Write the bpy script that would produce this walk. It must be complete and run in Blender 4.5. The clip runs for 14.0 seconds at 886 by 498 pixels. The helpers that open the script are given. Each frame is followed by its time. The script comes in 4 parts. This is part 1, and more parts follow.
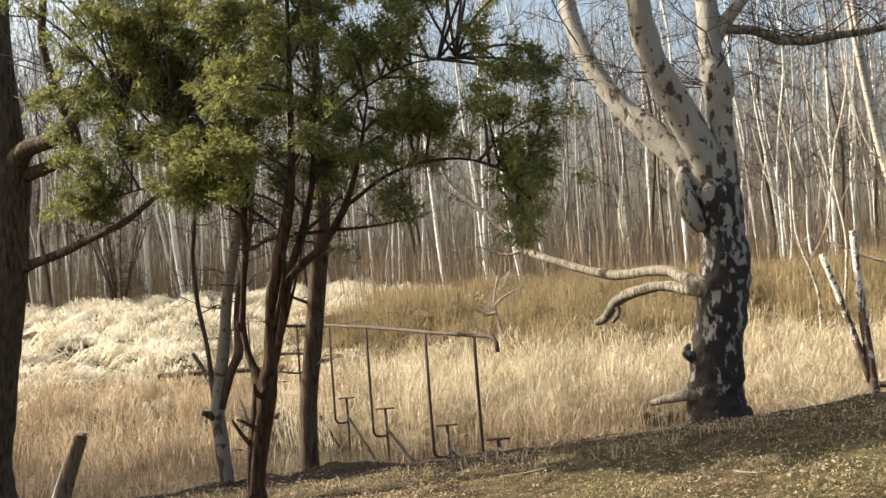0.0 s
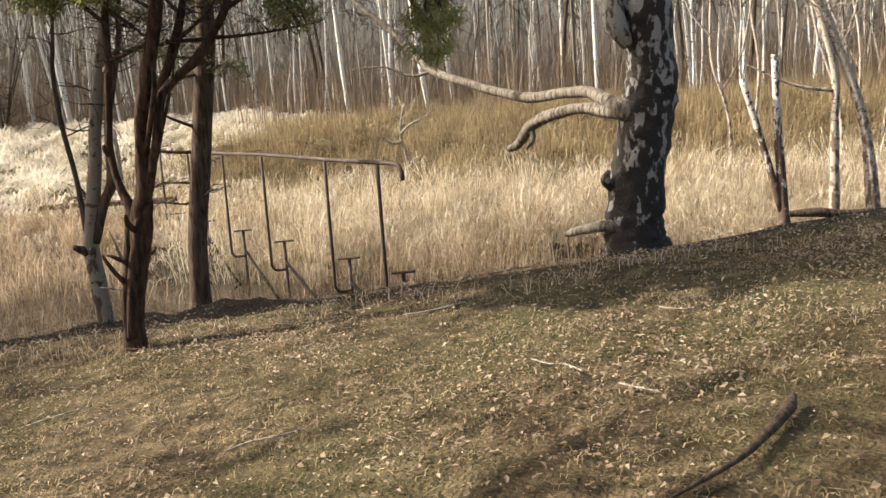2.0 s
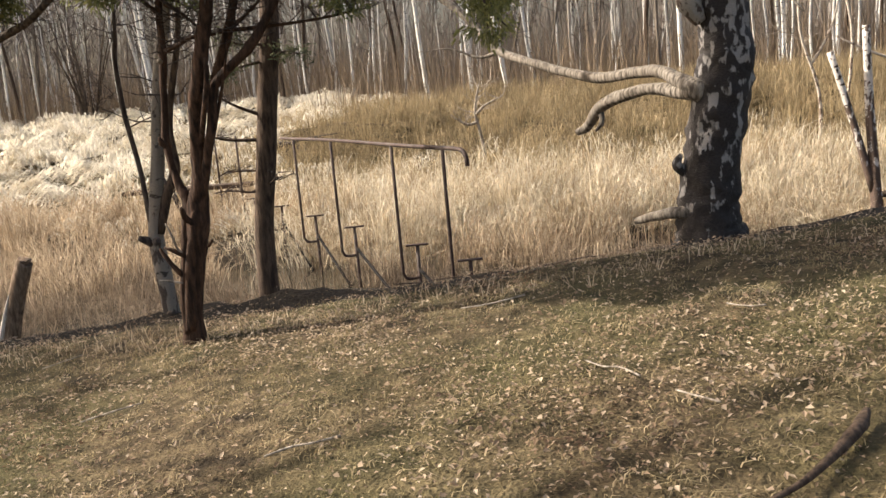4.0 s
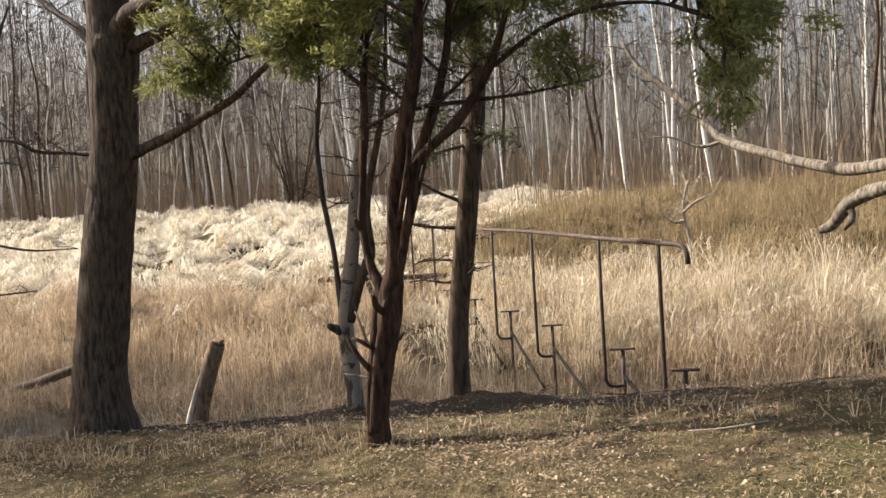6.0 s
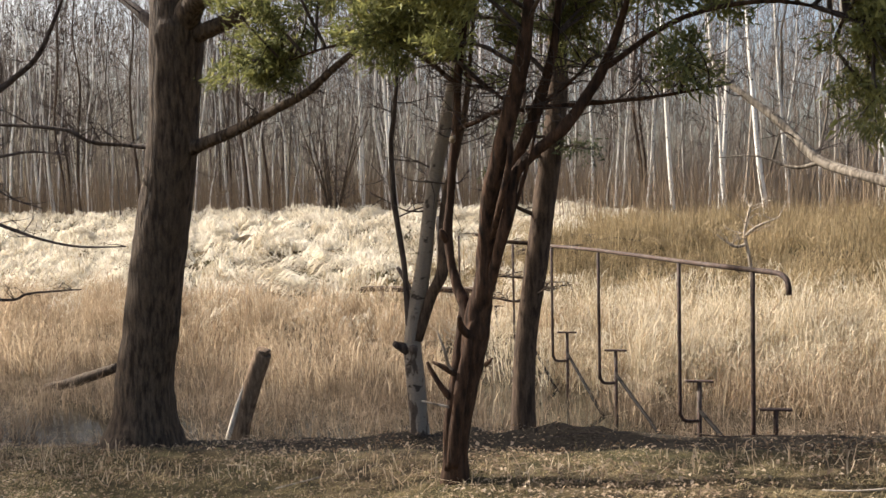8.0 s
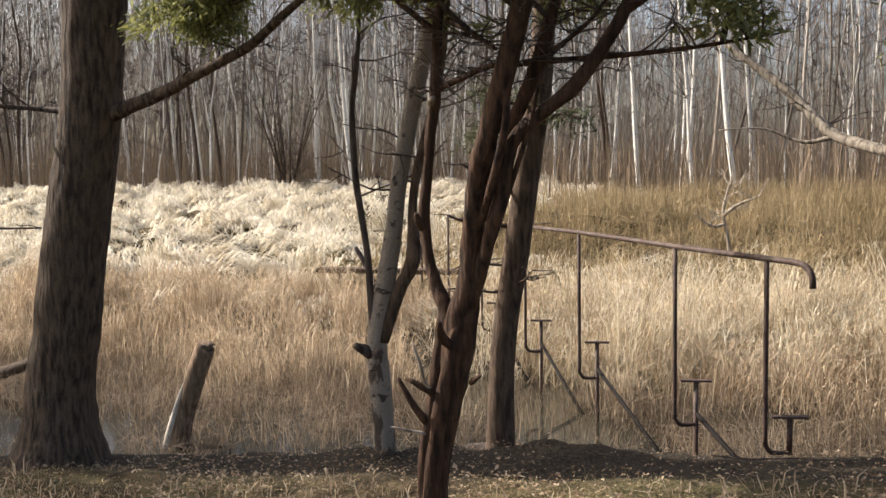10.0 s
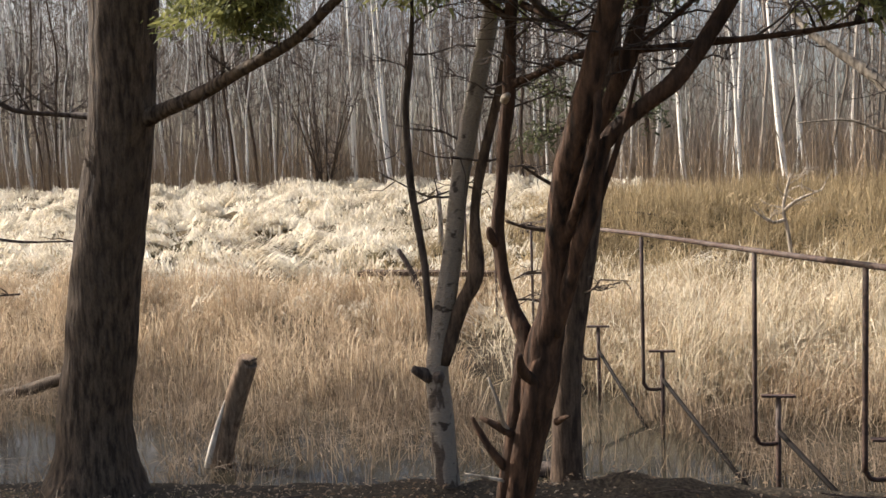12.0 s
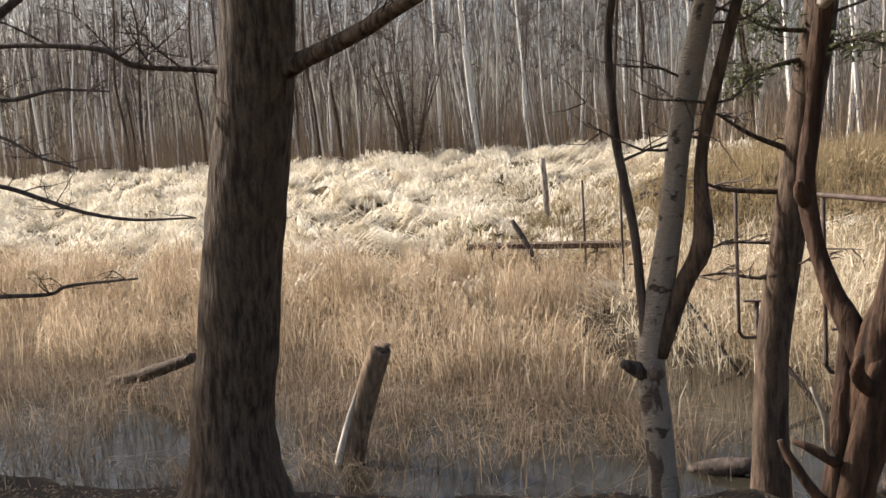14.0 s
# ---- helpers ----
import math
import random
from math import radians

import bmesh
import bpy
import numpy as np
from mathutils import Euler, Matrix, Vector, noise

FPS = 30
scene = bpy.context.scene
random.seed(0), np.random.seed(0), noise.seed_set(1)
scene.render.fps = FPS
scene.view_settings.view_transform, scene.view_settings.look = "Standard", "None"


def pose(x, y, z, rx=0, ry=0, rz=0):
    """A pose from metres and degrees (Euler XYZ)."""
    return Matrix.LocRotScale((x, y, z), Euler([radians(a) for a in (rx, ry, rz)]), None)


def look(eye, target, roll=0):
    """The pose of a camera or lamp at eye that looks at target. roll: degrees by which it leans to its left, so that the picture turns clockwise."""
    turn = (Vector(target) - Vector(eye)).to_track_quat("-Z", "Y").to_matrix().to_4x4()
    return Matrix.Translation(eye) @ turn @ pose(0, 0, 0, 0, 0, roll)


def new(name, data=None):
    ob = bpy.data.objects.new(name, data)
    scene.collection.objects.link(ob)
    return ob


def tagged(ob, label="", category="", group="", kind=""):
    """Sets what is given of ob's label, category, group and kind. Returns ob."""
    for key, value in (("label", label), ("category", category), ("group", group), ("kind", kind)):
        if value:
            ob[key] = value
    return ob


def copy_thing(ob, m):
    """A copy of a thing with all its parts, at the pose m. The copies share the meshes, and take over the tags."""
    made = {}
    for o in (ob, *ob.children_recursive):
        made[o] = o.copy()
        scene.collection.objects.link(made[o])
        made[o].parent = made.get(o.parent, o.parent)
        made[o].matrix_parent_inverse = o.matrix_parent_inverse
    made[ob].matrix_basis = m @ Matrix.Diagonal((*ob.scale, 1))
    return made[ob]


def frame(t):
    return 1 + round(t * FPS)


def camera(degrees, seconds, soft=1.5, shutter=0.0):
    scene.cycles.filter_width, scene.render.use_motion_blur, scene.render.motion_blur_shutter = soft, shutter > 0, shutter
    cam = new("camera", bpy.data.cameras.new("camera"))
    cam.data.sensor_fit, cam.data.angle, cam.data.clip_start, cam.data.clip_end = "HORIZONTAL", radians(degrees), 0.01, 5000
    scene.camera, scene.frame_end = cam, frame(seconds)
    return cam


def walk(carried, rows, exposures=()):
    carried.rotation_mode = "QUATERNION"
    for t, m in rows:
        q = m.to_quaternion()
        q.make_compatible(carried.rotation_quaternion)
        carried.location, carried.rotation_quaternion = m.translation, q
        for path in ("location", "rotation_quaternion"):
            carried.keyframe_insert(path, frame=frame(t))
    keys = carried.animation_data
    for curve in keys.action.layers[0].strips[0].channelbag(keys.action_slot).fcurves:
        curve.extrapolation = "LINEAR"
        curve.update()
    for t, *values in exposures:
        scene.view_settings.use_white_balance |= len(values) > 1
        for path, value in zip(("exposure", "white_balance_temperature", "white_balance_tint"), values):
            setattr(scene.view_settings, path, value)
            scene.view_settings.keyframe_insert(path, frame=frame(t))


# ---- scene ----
cam = camera(50.0, 14.0)
PATH = [
    (0, (1.68, -1.376, 2.117), (1.341, 0.595, 2.157), -4.4),
    (0.5, (1.604, -0.946, 2.054), (1.207, 1.012, 1.959), -4.8),
    (1, (1.642, -0.728, 2.01), (1.321, 1.233, 1.781), -4.7),
    (1.5, (1.667, -0.677, 1.978), (1.44, 1.289, 1.693), -4.1),
    (2, (1.614, -0.735, 2.026), (1.445, 1.232, 1.702), -4.0),
    (2.5, (1.635, -0.657, 2.083), (1.438, 1.3, 1.72), -4.4),
    (2.7, (1.639, -0.648, 2.108), (1.423, 1.304, 1.73), -4.7),
    (4.8, (1.791, -0.46, 1.986), (1.333, 1.463, 1.686), -4.8),
    (5, (1.772, -0.448, 1.973), (1.281, 1.472, 1.707), -4.6),
    (5.5, (1.665, -0.229, 1.98), (1.066, 1.67, 1.789), -4.4),
    (6, (1.47, 0.079, 1.975), (0.751, 1.942, 1.853), -3.8),
    (6.5, (1.338, 0.265, 1.976), (0.53, 2.093, 1.891), -3.5),
    (7, (1.191, 0.346, 1.966), (0.368, 2.168, 1.891), -3.1),
    (7.5, (1.025, 0.415, 1.992), (0.236, 2.25, 1.903), -2.4),
    (7.7, (1.017, 0.389, 1.985), (0.231, 2.225, 1.895), -1.7),
    (9.8, (0.584, 1.185, 2.014), (-0.116, 3.052, 1.857), -0.6),
    (10, (0.577, 1.221, 1.999), (-0.107, 3.094, 1.848), -0.9),
    (10.5, (0.57, 1.336, 2.03), (-0.078, 3.221, 1.873), -1.1),
    (11, (0.521, 1.46, 2.022), (-0.087, 3.36, 1.877), -1.0),
    (11.5, (0.425, 1.465, 2.044), (-0.186, 3.363, 1.887), -1.0),
    (12, (0.282, 1.618, 2.051), (-0.471, 3.464, 1.891), -1.9),
    (12.5, (0.103, 1.855, 2.051), (-0.828, 3.618, 1.892), -3.0),
    (13, (-0.089, 1.942, 2.033), (-1.141, 3.636, 1.874), -4.0),
    (13.5, (-0.329, 1.977, 2.021), (-1.367, 3.677, 1.841), -3.7),
    (14, (-0.521, 2.158, 1.995), (-1.415, 3.935, 1.785), -3.6),
]
walk(cam, [(t, look(eye, target, roll)) for t, eye, target, roll in PATH], [(0, 0.94, 6950, 4), (0.5, 0.84, 6900, 6), (1.5, 0.84, 6800, 8), (5, 0.84, 6700, 11), (7, 0.82, 6600, 10), (14, 0.77, 6450, 11)])

# ---- world and sun ----
SUN_AZ, SUN_EL = radians(-88), radians(37)      # azimuth from +y, negative to -x
world = bpy.data.worlds.new("world")
scene.world = world
world.use_nodes = True
wn = world.node_tree.nodes
sky = wn.new("ShaderNodeTexSky")
sky.sky_type, sky.sun_disc = "NISHITA", False
sky.sun_elevation, sky.sun_rotation = SUN_EL, SUN_AZ
sky.dust_density, sky.ozone_density = 5.0, 0.6
wn["Background"].inputs["Strength"].default_value = 0.135
world.node_tree.links.new(sky.outputs[0], wn["Background"].inputs["Color"])
sun_dir = Vector((math.sin(SUN_AZ) * math.cos(SUN_EL), math.cos(SUN_AZ) * math.cos(SUN_EL), math.sin(SUN_EL)))
sun = new("sun", bpy.data.lights.new("sun", "SUN"))
sun.data.energy, sun.data.angle, sun.data.color = 5.0, radians(0.6), (1.0, 0.95, 0.88)
sun.matrix_world = look(sun_dir * 50, (0, 0, 0))

# ---- materials ----
RNG = np.random.default_rng(7)


class Nodes:
    """Short hands for a node material."""

    def __init__(self, name, rough=0.8, spec=0.3):
        self.mat = bpy.data.materials.new(name)
        self.mat.use_nodes = True
        self.tree = self.mat.node_tree
        self.bsdf = self.tree.nodes["Principled BSDF"]
        self.bsdf.inputs["Roughness"].default_value = rough
        self.bsdf.inputs["Specular IOR Level"].default_value = spec
        self.coord = self.node("ShaderNodeTexCoord").outputs["Object"]

    def node(self, kind):
        return self.tree.nodes.new(kind)

    def link(self, a, b):
        self.tree.links.new(a, b)

    def noise(self, scale, stretch=(1, 1, 1), detail=4, where=None):
        m = self.node("ShaderNodeMapping")
        m.inputs["Scale"].default_value = stretch
        self.link(where or self.coord, m.inputs["Vector"])
        n = self.node("ShaderNodeTexNoise")
        n.inputs["Scale"].default_value, n.inputs["Detail"].default_value = scale, detail
        self.link(m.outputs[0], n.inputs["Vector"])
        return n.outputs["Fac"]

    def ramp(self, fac, *stops):
        r = self.node("ShaderNodeValToRGB")
        el = r.color_ramp.elements
        while len(el) < len(stops):
            el.new(0.5)
        for e, (p, c) in zip(el, stops):
            e.position, e.color = p, (*(c if isinstance(c, tuple) else (c, c, c)), 1)
        self.link(fac, r.inputs["Fac"])
        return r.outputs["Color"]

    def mix(self, fac, a, b, blend="MIX"):
        m = self.node("ShaderNodeMix")
        m.data_type, m.blend_type = "RGBA", blend
        for value, socket in ((fac, m.inputs["Factor"]), (a, m.inputs["A"]), (b, m.inputs["B"])):
            if isinstance(value, tuple):
                socket.default_value = (*value, 1)
            elif isinstance(value, float):
                socket.default_value = value
            else:
                self.link(value, socket)
        return m.outputs["Result"]

    def shifted(self, value, lo, hi):
        r = self.node("ShaderNodeMapRange")
        r.inputs["From Min"].default_value, r.inputs["From Max"].default_value = lo, hi
        self.link(value, r.inputs["Value"])
        return r.outputs[0]

    def bump(self, height, strength=0.5, distance=0.01):
        b = self.node("ShaderNodeBump")
        b.inputs["Strength"].default_value, b.inputs["Distance"].default_value = strength, distance
        self.link(height, b.inputs["Height"])
        self.link(b.outputs[0], self.bsdf.inputs["Normal"])

    def done(self, colour):
        self.link(colour, self.bsdf.inputs["Base Color"])
        return self.mat


def bark(name, dark, light, rough=0.9, moss=None, depth=0.02):
    n = Nodes(name, rough, 0.2)
    fissure = n.noise(40, (1, 1, 0.2), 8)
    grain = n.noise(120, (1, 1, 0.5), 3)
    patch = n.noise(3.5, (1, 1, 0.6), 3)
    c = n.ramp(fissure, (0.36, dark), (0.62, light))
    c = n.mix(n.ramp(patch, (0.4, 0.0), (0.75, 0.7)), c, moss or tuple(0.5 * (a + b) for a, b in zip(dark, light)))
    c = n.mix(0.25, c, n.ramp(grain, (0.3, 0.1), (0.7, 0.9)), "OVERLAY")
    n.bump(fissure, 0.9, depth)
    return n.done(c)


def birch_bark(name, white, dark, base_top, base_low, mark=0.36, scale=1.0, most=0.62, least=0.2, mark_scale=9.0, flat=2.6, eyes=0.0):
    """White bark with dark lens-shaped marks; below base_top it breaks up into black plates."""
    n = Nodes(name, 0.65, 0.3)
    marks = n.noise(mark_scale * scale, (1, 1, flat), 3)
    plates = n.noise(13 * scale, (1.0, 1.0, 0.45), 8)
    grain = n.noise(60, (1, 1, 2.5), 3)
    c = n.mix(n.ramp(grain, (0.35, 0.0), (0.7, 0.6)), white, tuple(v * 0.72 for v in white))
    c = n.mix(n.ramp(marks, (mark - 0.03, 1.0), (mark + 0.03, 0.0)), c, dark)
    if eyes:
        cells = n.node("ShaderNodeTexVoronoi")
        cells.inputs["Scale"].default_value = 4.2
        wide = n.node("ShaderNodeMapping")
        wide.inputs["Scale"].default_value = (1, 1, 1.7)
        n.link(n.coord, wide.inputs["Vector"])
        n.link(wide.outputs[0], cells.inputs["Vector"])
        c = n.mix(n.ramp(cells.outputs["Distance"], (eyes - 0.03, 1.0), (eyes + 0.02, 0.0)), c, dark)
    sep = n.node("ShaderNodeSeparateXYZ")
    n.link(n.coord, sep.inputs[0])
    rng = n.node("ShaderNodeMapRange")
    rng.inputs["From Min"].default_value, rng.inputs["From Max"].default_value = base_low, base_top
    rng.inputs["To Min"].default_value, rng.inputs["To Max"].default_value = most, least
    n.link(sep.outputs["Z"], rng.inputs["Value"])
    less = n.node("ShaderNodeMath")
    less.operation = "SUBTRACT"
    n.link(rng.outputs[0], less.inputs[0])
    n.link(plates, less.inputs[1])
    c = n.mix(n.ramp(less.outputs[0], (0.0, 0.0), (0.05, 1.0)), c, n.ramp(grain, (0.3, dark), (0.8, tuple(v * 2.2 for v in dark))))
    n.bump(n.mix(0.5, n.ramp(plates, (0.3, 0.0), (0.7, 1.0)), n.ramp(grain, (0.2, 0.0), (0.8, 1.0))), 0.8, 0.02)
    return n.done(c)


def blade_mat(name, *colours, rough=0.75, through_light=0.4, patch=0.35, patches=0.4):
    """Dry leaves and stems: the colour differs blade by blade and over patches of ground."""
    n = Nodes(name, rough, 0.2)
    geo = n.node("ShaderNodeNewGeometry")
    steps = [(i / max(1, len(colours) - 1), c) for i, c in enumerate(colours)]
    c = n.ramp(geo.outputs["Random Per Island"], *steps)
    big = n.noise(patch, (1, 1, 0.2), 4)
    c = n.mix(patches, c, n.ramp(big, (0.3, colours[0]), (0.68, colours[-1])))
    trans = n.node("ShaderNodeBsdfTranslucent")
    n.link(c, trans.inputs["Color"])
    mixer = n.node("ShaderNodeMixShader")
    mixer.inputs[0].default_value = through_light
    n.link(n.bsdf.outputs[0], mixer.inputs[1])
    n.link(trans.outputs[0], mixer.inputs[2])
    n.link(mixer.outputs[0], n.tree.nodes["Material Output"].inputs["Surface"])
    return n.done(c)


M_ALDER = bark("alder_bark", (0.03, 0.021, 0.015), (0.12, 0.086, 0.059), moss=(0.075, 0.055, 0.039), depth=0.03)
M_CONIFER = bark("conifer_bark", (0.016, 0.01, 0.007), (0.085, 0.047, 0.028), depth=0.02)
M_PINE = bark("pine_bark", (0.03, 0.02, 0.014), (0.125, 0.085, 0.058), depth=0.012)
M_DEAD = bark("dead_wood", (0.12, 0.095, 0.07), (0.42, 0.36, 0.29), depth=0.006)
M_POST = bark("post_wood", (0.1, 0.066, 0.042), (0.3, 0.21, 0.14), depth=0.006)
M_TWIG = bark("dark_twig", (0.03, 0.022, 0.018), (0.11, 0.085, 0.07), depth=0.003)
M_BIGBIRCH = birch_bark("old_birch_bark", (0.33, 0.3, 0.27), (0.022, 0.017, 0.014), 2.9, 0.9, 0.37, 1.3, 0.66, 0.49, 12.0, 0.8)
M_BIRCHLIMB = birch_bark("old_birch_limb", (0.38, 0.34, 0.29), (0.06, 0.04, 0.028), 3.9, 1.7, 0.34, 1.4, 0.56, 0.38, 9.0, 1.3)
M_BIRCHARM = bark("birch_arm_bark", (0.06, 0.047, 0.036), (0.28, 0.24, 0.19), moss=(0.11, 0.088, 0.066), depth=0.012)
M_SLIMBIRCH = birch_bark("young_birch_bark", (0.27, 0.225, 0.18), (0.055, 0.04, 0.03), 1.6, 0.4, 0.36, 1.3, 0.56, 0.32, 9.0, 1.6)
M_PALEBIRCH = birch_bark("pale_birch_bark", (0.7, 0.64, 0.57), (0.045, 0.032, 0.025), 1.3, 0.3, 0.32, 1.0, 0.6, 0.2, 6.5, 1.5, 0.2)
M_WOODBIRCH = birch_bark("wood_birch_bark", (0.85, 0.8, 0.72), (0.09, 0.07, 0.055), 1.5, -2.0, 0.36, 1.0)
M_SHOREBIRCH = birch_bark("peeling_birch", (0.75, 0.68, 0.6), (0.07, 0.045, 0.032), 2.0, 0.4, 0.4, 1.6, 0.72, 0.42, 9.0, 1.6)
M_TANBIRCH = birch_bark("tan_birch", (0.55, 0.47, 0.38), (0.12, 0.085, 0.06), 3.0, 0.5, 0.38, 1.6, 0.55, 0.35)
M_FARTRUNK = blade_mat("far_trunk", (0.1, 0.08, 0.06), (0.17, 0.14, 0.11), (0.4, 0.34, 0.28), (0.87, 0.82, 0.73), through_light=0.0, patches=0.0)
M_FARTWIG = blade_mat("far_twig", (0.11, 0.085, 0.068), (0.19, 0.15, 0.12), (0.31, 0.25, 0.205), through_light=0.1)
M_BRUSH = blade_mat("brush", (0.12, 0.085, 0.055), (0.21, 0.15, 0.1), (0.32, 0.24, 0.16), through_light=0.2)
M_REED = blade_mat("reed", (0.15, 0.1, 0.058), (0.43, 0.31, 0.195), (0.78, 0.65, 0.47), patch=1.4, patches=0.3)
M_PALEREED = blade_mat("pale_reed", (0.24, 0.175, 0.1), (0.7, 0.58, 0.39), (0.93, 0.86, 0.7), patch=2.0, patches=0.35)
M_TUSSOCK = blade_mat("tussock", (0.3, 0.225, 0.125), (0.83, 0.75, 0.57), (0.96, 0.91, 0.8), patch=1.6, patches=0.55)
M_SEDGE = blade_mat("sedge", (0.085, 0.064, 0.032), (0.27, 0.195, 0.105), (0.58, 0.455, 0.27), patch=0.9, patches=0.45)
M_LAWN = blade_mat("lawn_grass", (0.07, 0.072, 0.022), (0.19, 0.17, 0.066), (0.47, 0.37, 0.2), patch=1.8, patches=0.62, through_light=0.25)
M_TUFT = blade_mat("dry_tuft", (0.075, 0.062, 0.026), (0.25, 0.19, 0.09), (0.63, 0.5, 0.31), patch=2.0, patches=0.6)
M_LEAF = blade_mat("fallen_leaf", (0.1, 0.056, 0.03), (0.29, 0.185, 0.105), (0.68, 0.55, 0.4), patch=1.5, patches=0.4)
M_NEEDLE = blade_mat("conifer_needle", (0.045, 0.06, 0.03), (0.125, 0.138, 0.052), (0.42, 0.4, 0.135), rough=0.6, patch=2.6, patches=0.5, through_light=0.45)
M_DARKNEEDLE = blade_mat("dark_needle", (0.03, 0.04, 0.022), (0.07, 0.08, 0.04), (0.17, 0.17, 0.08), rough=0.6, patch=2.6, through_light=0.3)
# Darker copy of the reed colour: shade near the bank is painted in.
M_SHADEREED = blade_mat("shaded_reed", (0.065, 0.045, 0.03), (0.165, 0.115, 0.073), (0.4, 0.31, 0.22), patch=0.9)
# Bare wood made extra pale: sunlight on the post's edge is painted in.
M_LITSPLIT = bark("sunlit_split_wood", (0.42, 0.35, 0.27), (0.8, 0.73, 0.62), depth=0.004)


def ground_mat():
    n = Nodes("soil_and_turf", 0.95, 0.1)
    fine, mid, big = n.noise(55, detail=6), n.noise(7, detail=5), n.noise(0.9, detail=4)
    c = n.ramp(mid, (0.32, (0.035, 0.026, 0.016)), (0.5, (0.085, 0.062, 0.035)), (0.68, (0.17, 0.125, 0.07)))
    c = n.mix(n.ramp(big, (0.4, 0.0), (0.65, 0.55)), c, (0.085, 0.08, 0.032))
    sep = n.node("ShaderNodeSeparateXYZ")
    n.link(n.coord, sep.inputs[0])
    shore_y = n.node("ShaderNodeMath")
    shore_y.operation, shore_y.inputs[1].default_value = "MULTIPLY_ADD", 0.5
    n.link(mid, shore_y.inputs[0])
    n.link(sep.outputs["Y"], shore_y.inputs[2])
    # Dark shore colour: mud, plus the bank crest's shadow band painted in.
    mud_shade = n.ramp(n.shifted(shore_y.outputs[0], 5.38, 5.66), (0.0, 0.0), (1.0, 1.0))
    dry = n.ramp(n.shifted(shore_y.outputs[0], 12.0, 13.0), (0.0, 1.0), (1.0, 0.0))
    c = n.mix(n.mix(1.0, mud_shade, dry, "MULTIPLY"), c, n.ramp(fine, (0.3, (0.03, 0.024, 0.017)), (0.7, (0.07, 0.055, 0.038))))
    c = n.mix(0.5, c, n.ramp(fine, (0.25, 0.15), (0.75, 0.85)), "OVERLAY")
    n.bump(n.mix(0.5, n.ramp(fine, (0, 0.0), (1, 1.0)), n.ramp(mid, (0, 0.0), (1, 1.0))), 1.0, 0.06)
    return n.done(c)


def water_mat():
    n = Nodes("pond_water", 0.05, 0.5)
    n.bsdf.inputs["IOR"].default_value = 1.33
    n.bump(n.noise(5, (1, 0.5, 1), 3), 0.05, 0.01)
    return n.done(n.ramp(n.noise(1.2), (0.3, (0.018, 0.017, 0.013)), (0.7, (0.035, 0.03, 0.02))))


def rust_mat():
    n = Nodes("rusty_steel", 0.75, 0.4)
    a, b = n.noise(40, detail=6), n.noise(6, (1, 1, 0.5), 4)
    c = n.ramp(a, (0.3, (0.022, 0.013, 0.01)), (0.7, (0.085, 0.047, 0.033)))
    c = n.mix(n.ramp(b, (0.5, 0.0), (0.7, 0.5)), c, (0.13, 0.1, 0.08))
    n.bump(a, 0.4, 0.003)
    return n.done(c)


# Near-black version of the rusty steel, with shade put into the colour.
def shaded_iron_mat():
    n = Nodes("shaded_iron", 0.85, 0.15)
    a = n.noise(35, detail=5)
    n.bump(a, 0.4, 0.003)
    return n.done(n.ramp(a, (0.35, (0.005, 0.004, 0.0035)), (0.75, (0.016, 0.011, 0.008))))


M_GROUND, M_WATER, M_RUST, M_SHADEIRON = ground_mat(), water_mat(), rust_mat(), shaded_iron_mat()


# ---- mesh helpers ----
def mesh_of(name, verts, faces, mat, smooth=False):
    me = bpy.data.meshes.new(name)
    verts, faces = np.asarray(verts, dtype=np.float32), np.asarray(faces, dtype=np.int32)
    size = faces.shape[1]
    me.vertices.add(len(verts))
    me.vertices.foreach_set("co", verts.ravel())
    me.loops.add(faces.size)
    me.loops.foreach_set("vertex_index", faces.ravel())
    me.polygons.add(len(faces))
    me.polygons.foreach_set("loop_start", np.arange(0, faces.size, size, dtype=np.int32))
    me.polygons.foreach_set("use_smooth", np.full(len(faces), smooth))
    me.materials.append(mat)
    me.update(calc_edges=True)
    me.validate()
    return me


def part(name, me, parent=None, label=""):
    ob = new(name, me)
    if name in ("twig_mass", "crown"):
        ob["kind"] = "stuff"
    if parent:
        ob.parent = parent
    return tagged(ob, label)


def thing(name, label, category, group="", kind=""):
    return tagged(new(name), label, category, group, kind)


def curve_points(pts, per=5):
    """Catmull-Rom through (x, y, z, radius) rows."""
    p = np.array(pts, dtype=float)
    if len(p) < 3:
        return p
    q = np.vstack([2 * p[0] - p[1], p, 2 * p[-1] - p[-2]])
    out = []
    for i in range(1, len(q) - 2):
        for s in np.arange(per) / per:
            a, b, c, d = q[i - 1], q[i], q[i + 1], q[i + 2]
            out.append(0.5 * (2 * b + (c - a) * s + (2 * a - 5 * b + 4 * c - d) * s ** 2 + (3 * b - a - 3 * c + d) * s ** 3))
    out.append(p[-1])
    out = np.array(out)
    out[:, 3] = np.maximum(out[:, 3], 0.001)
    return out


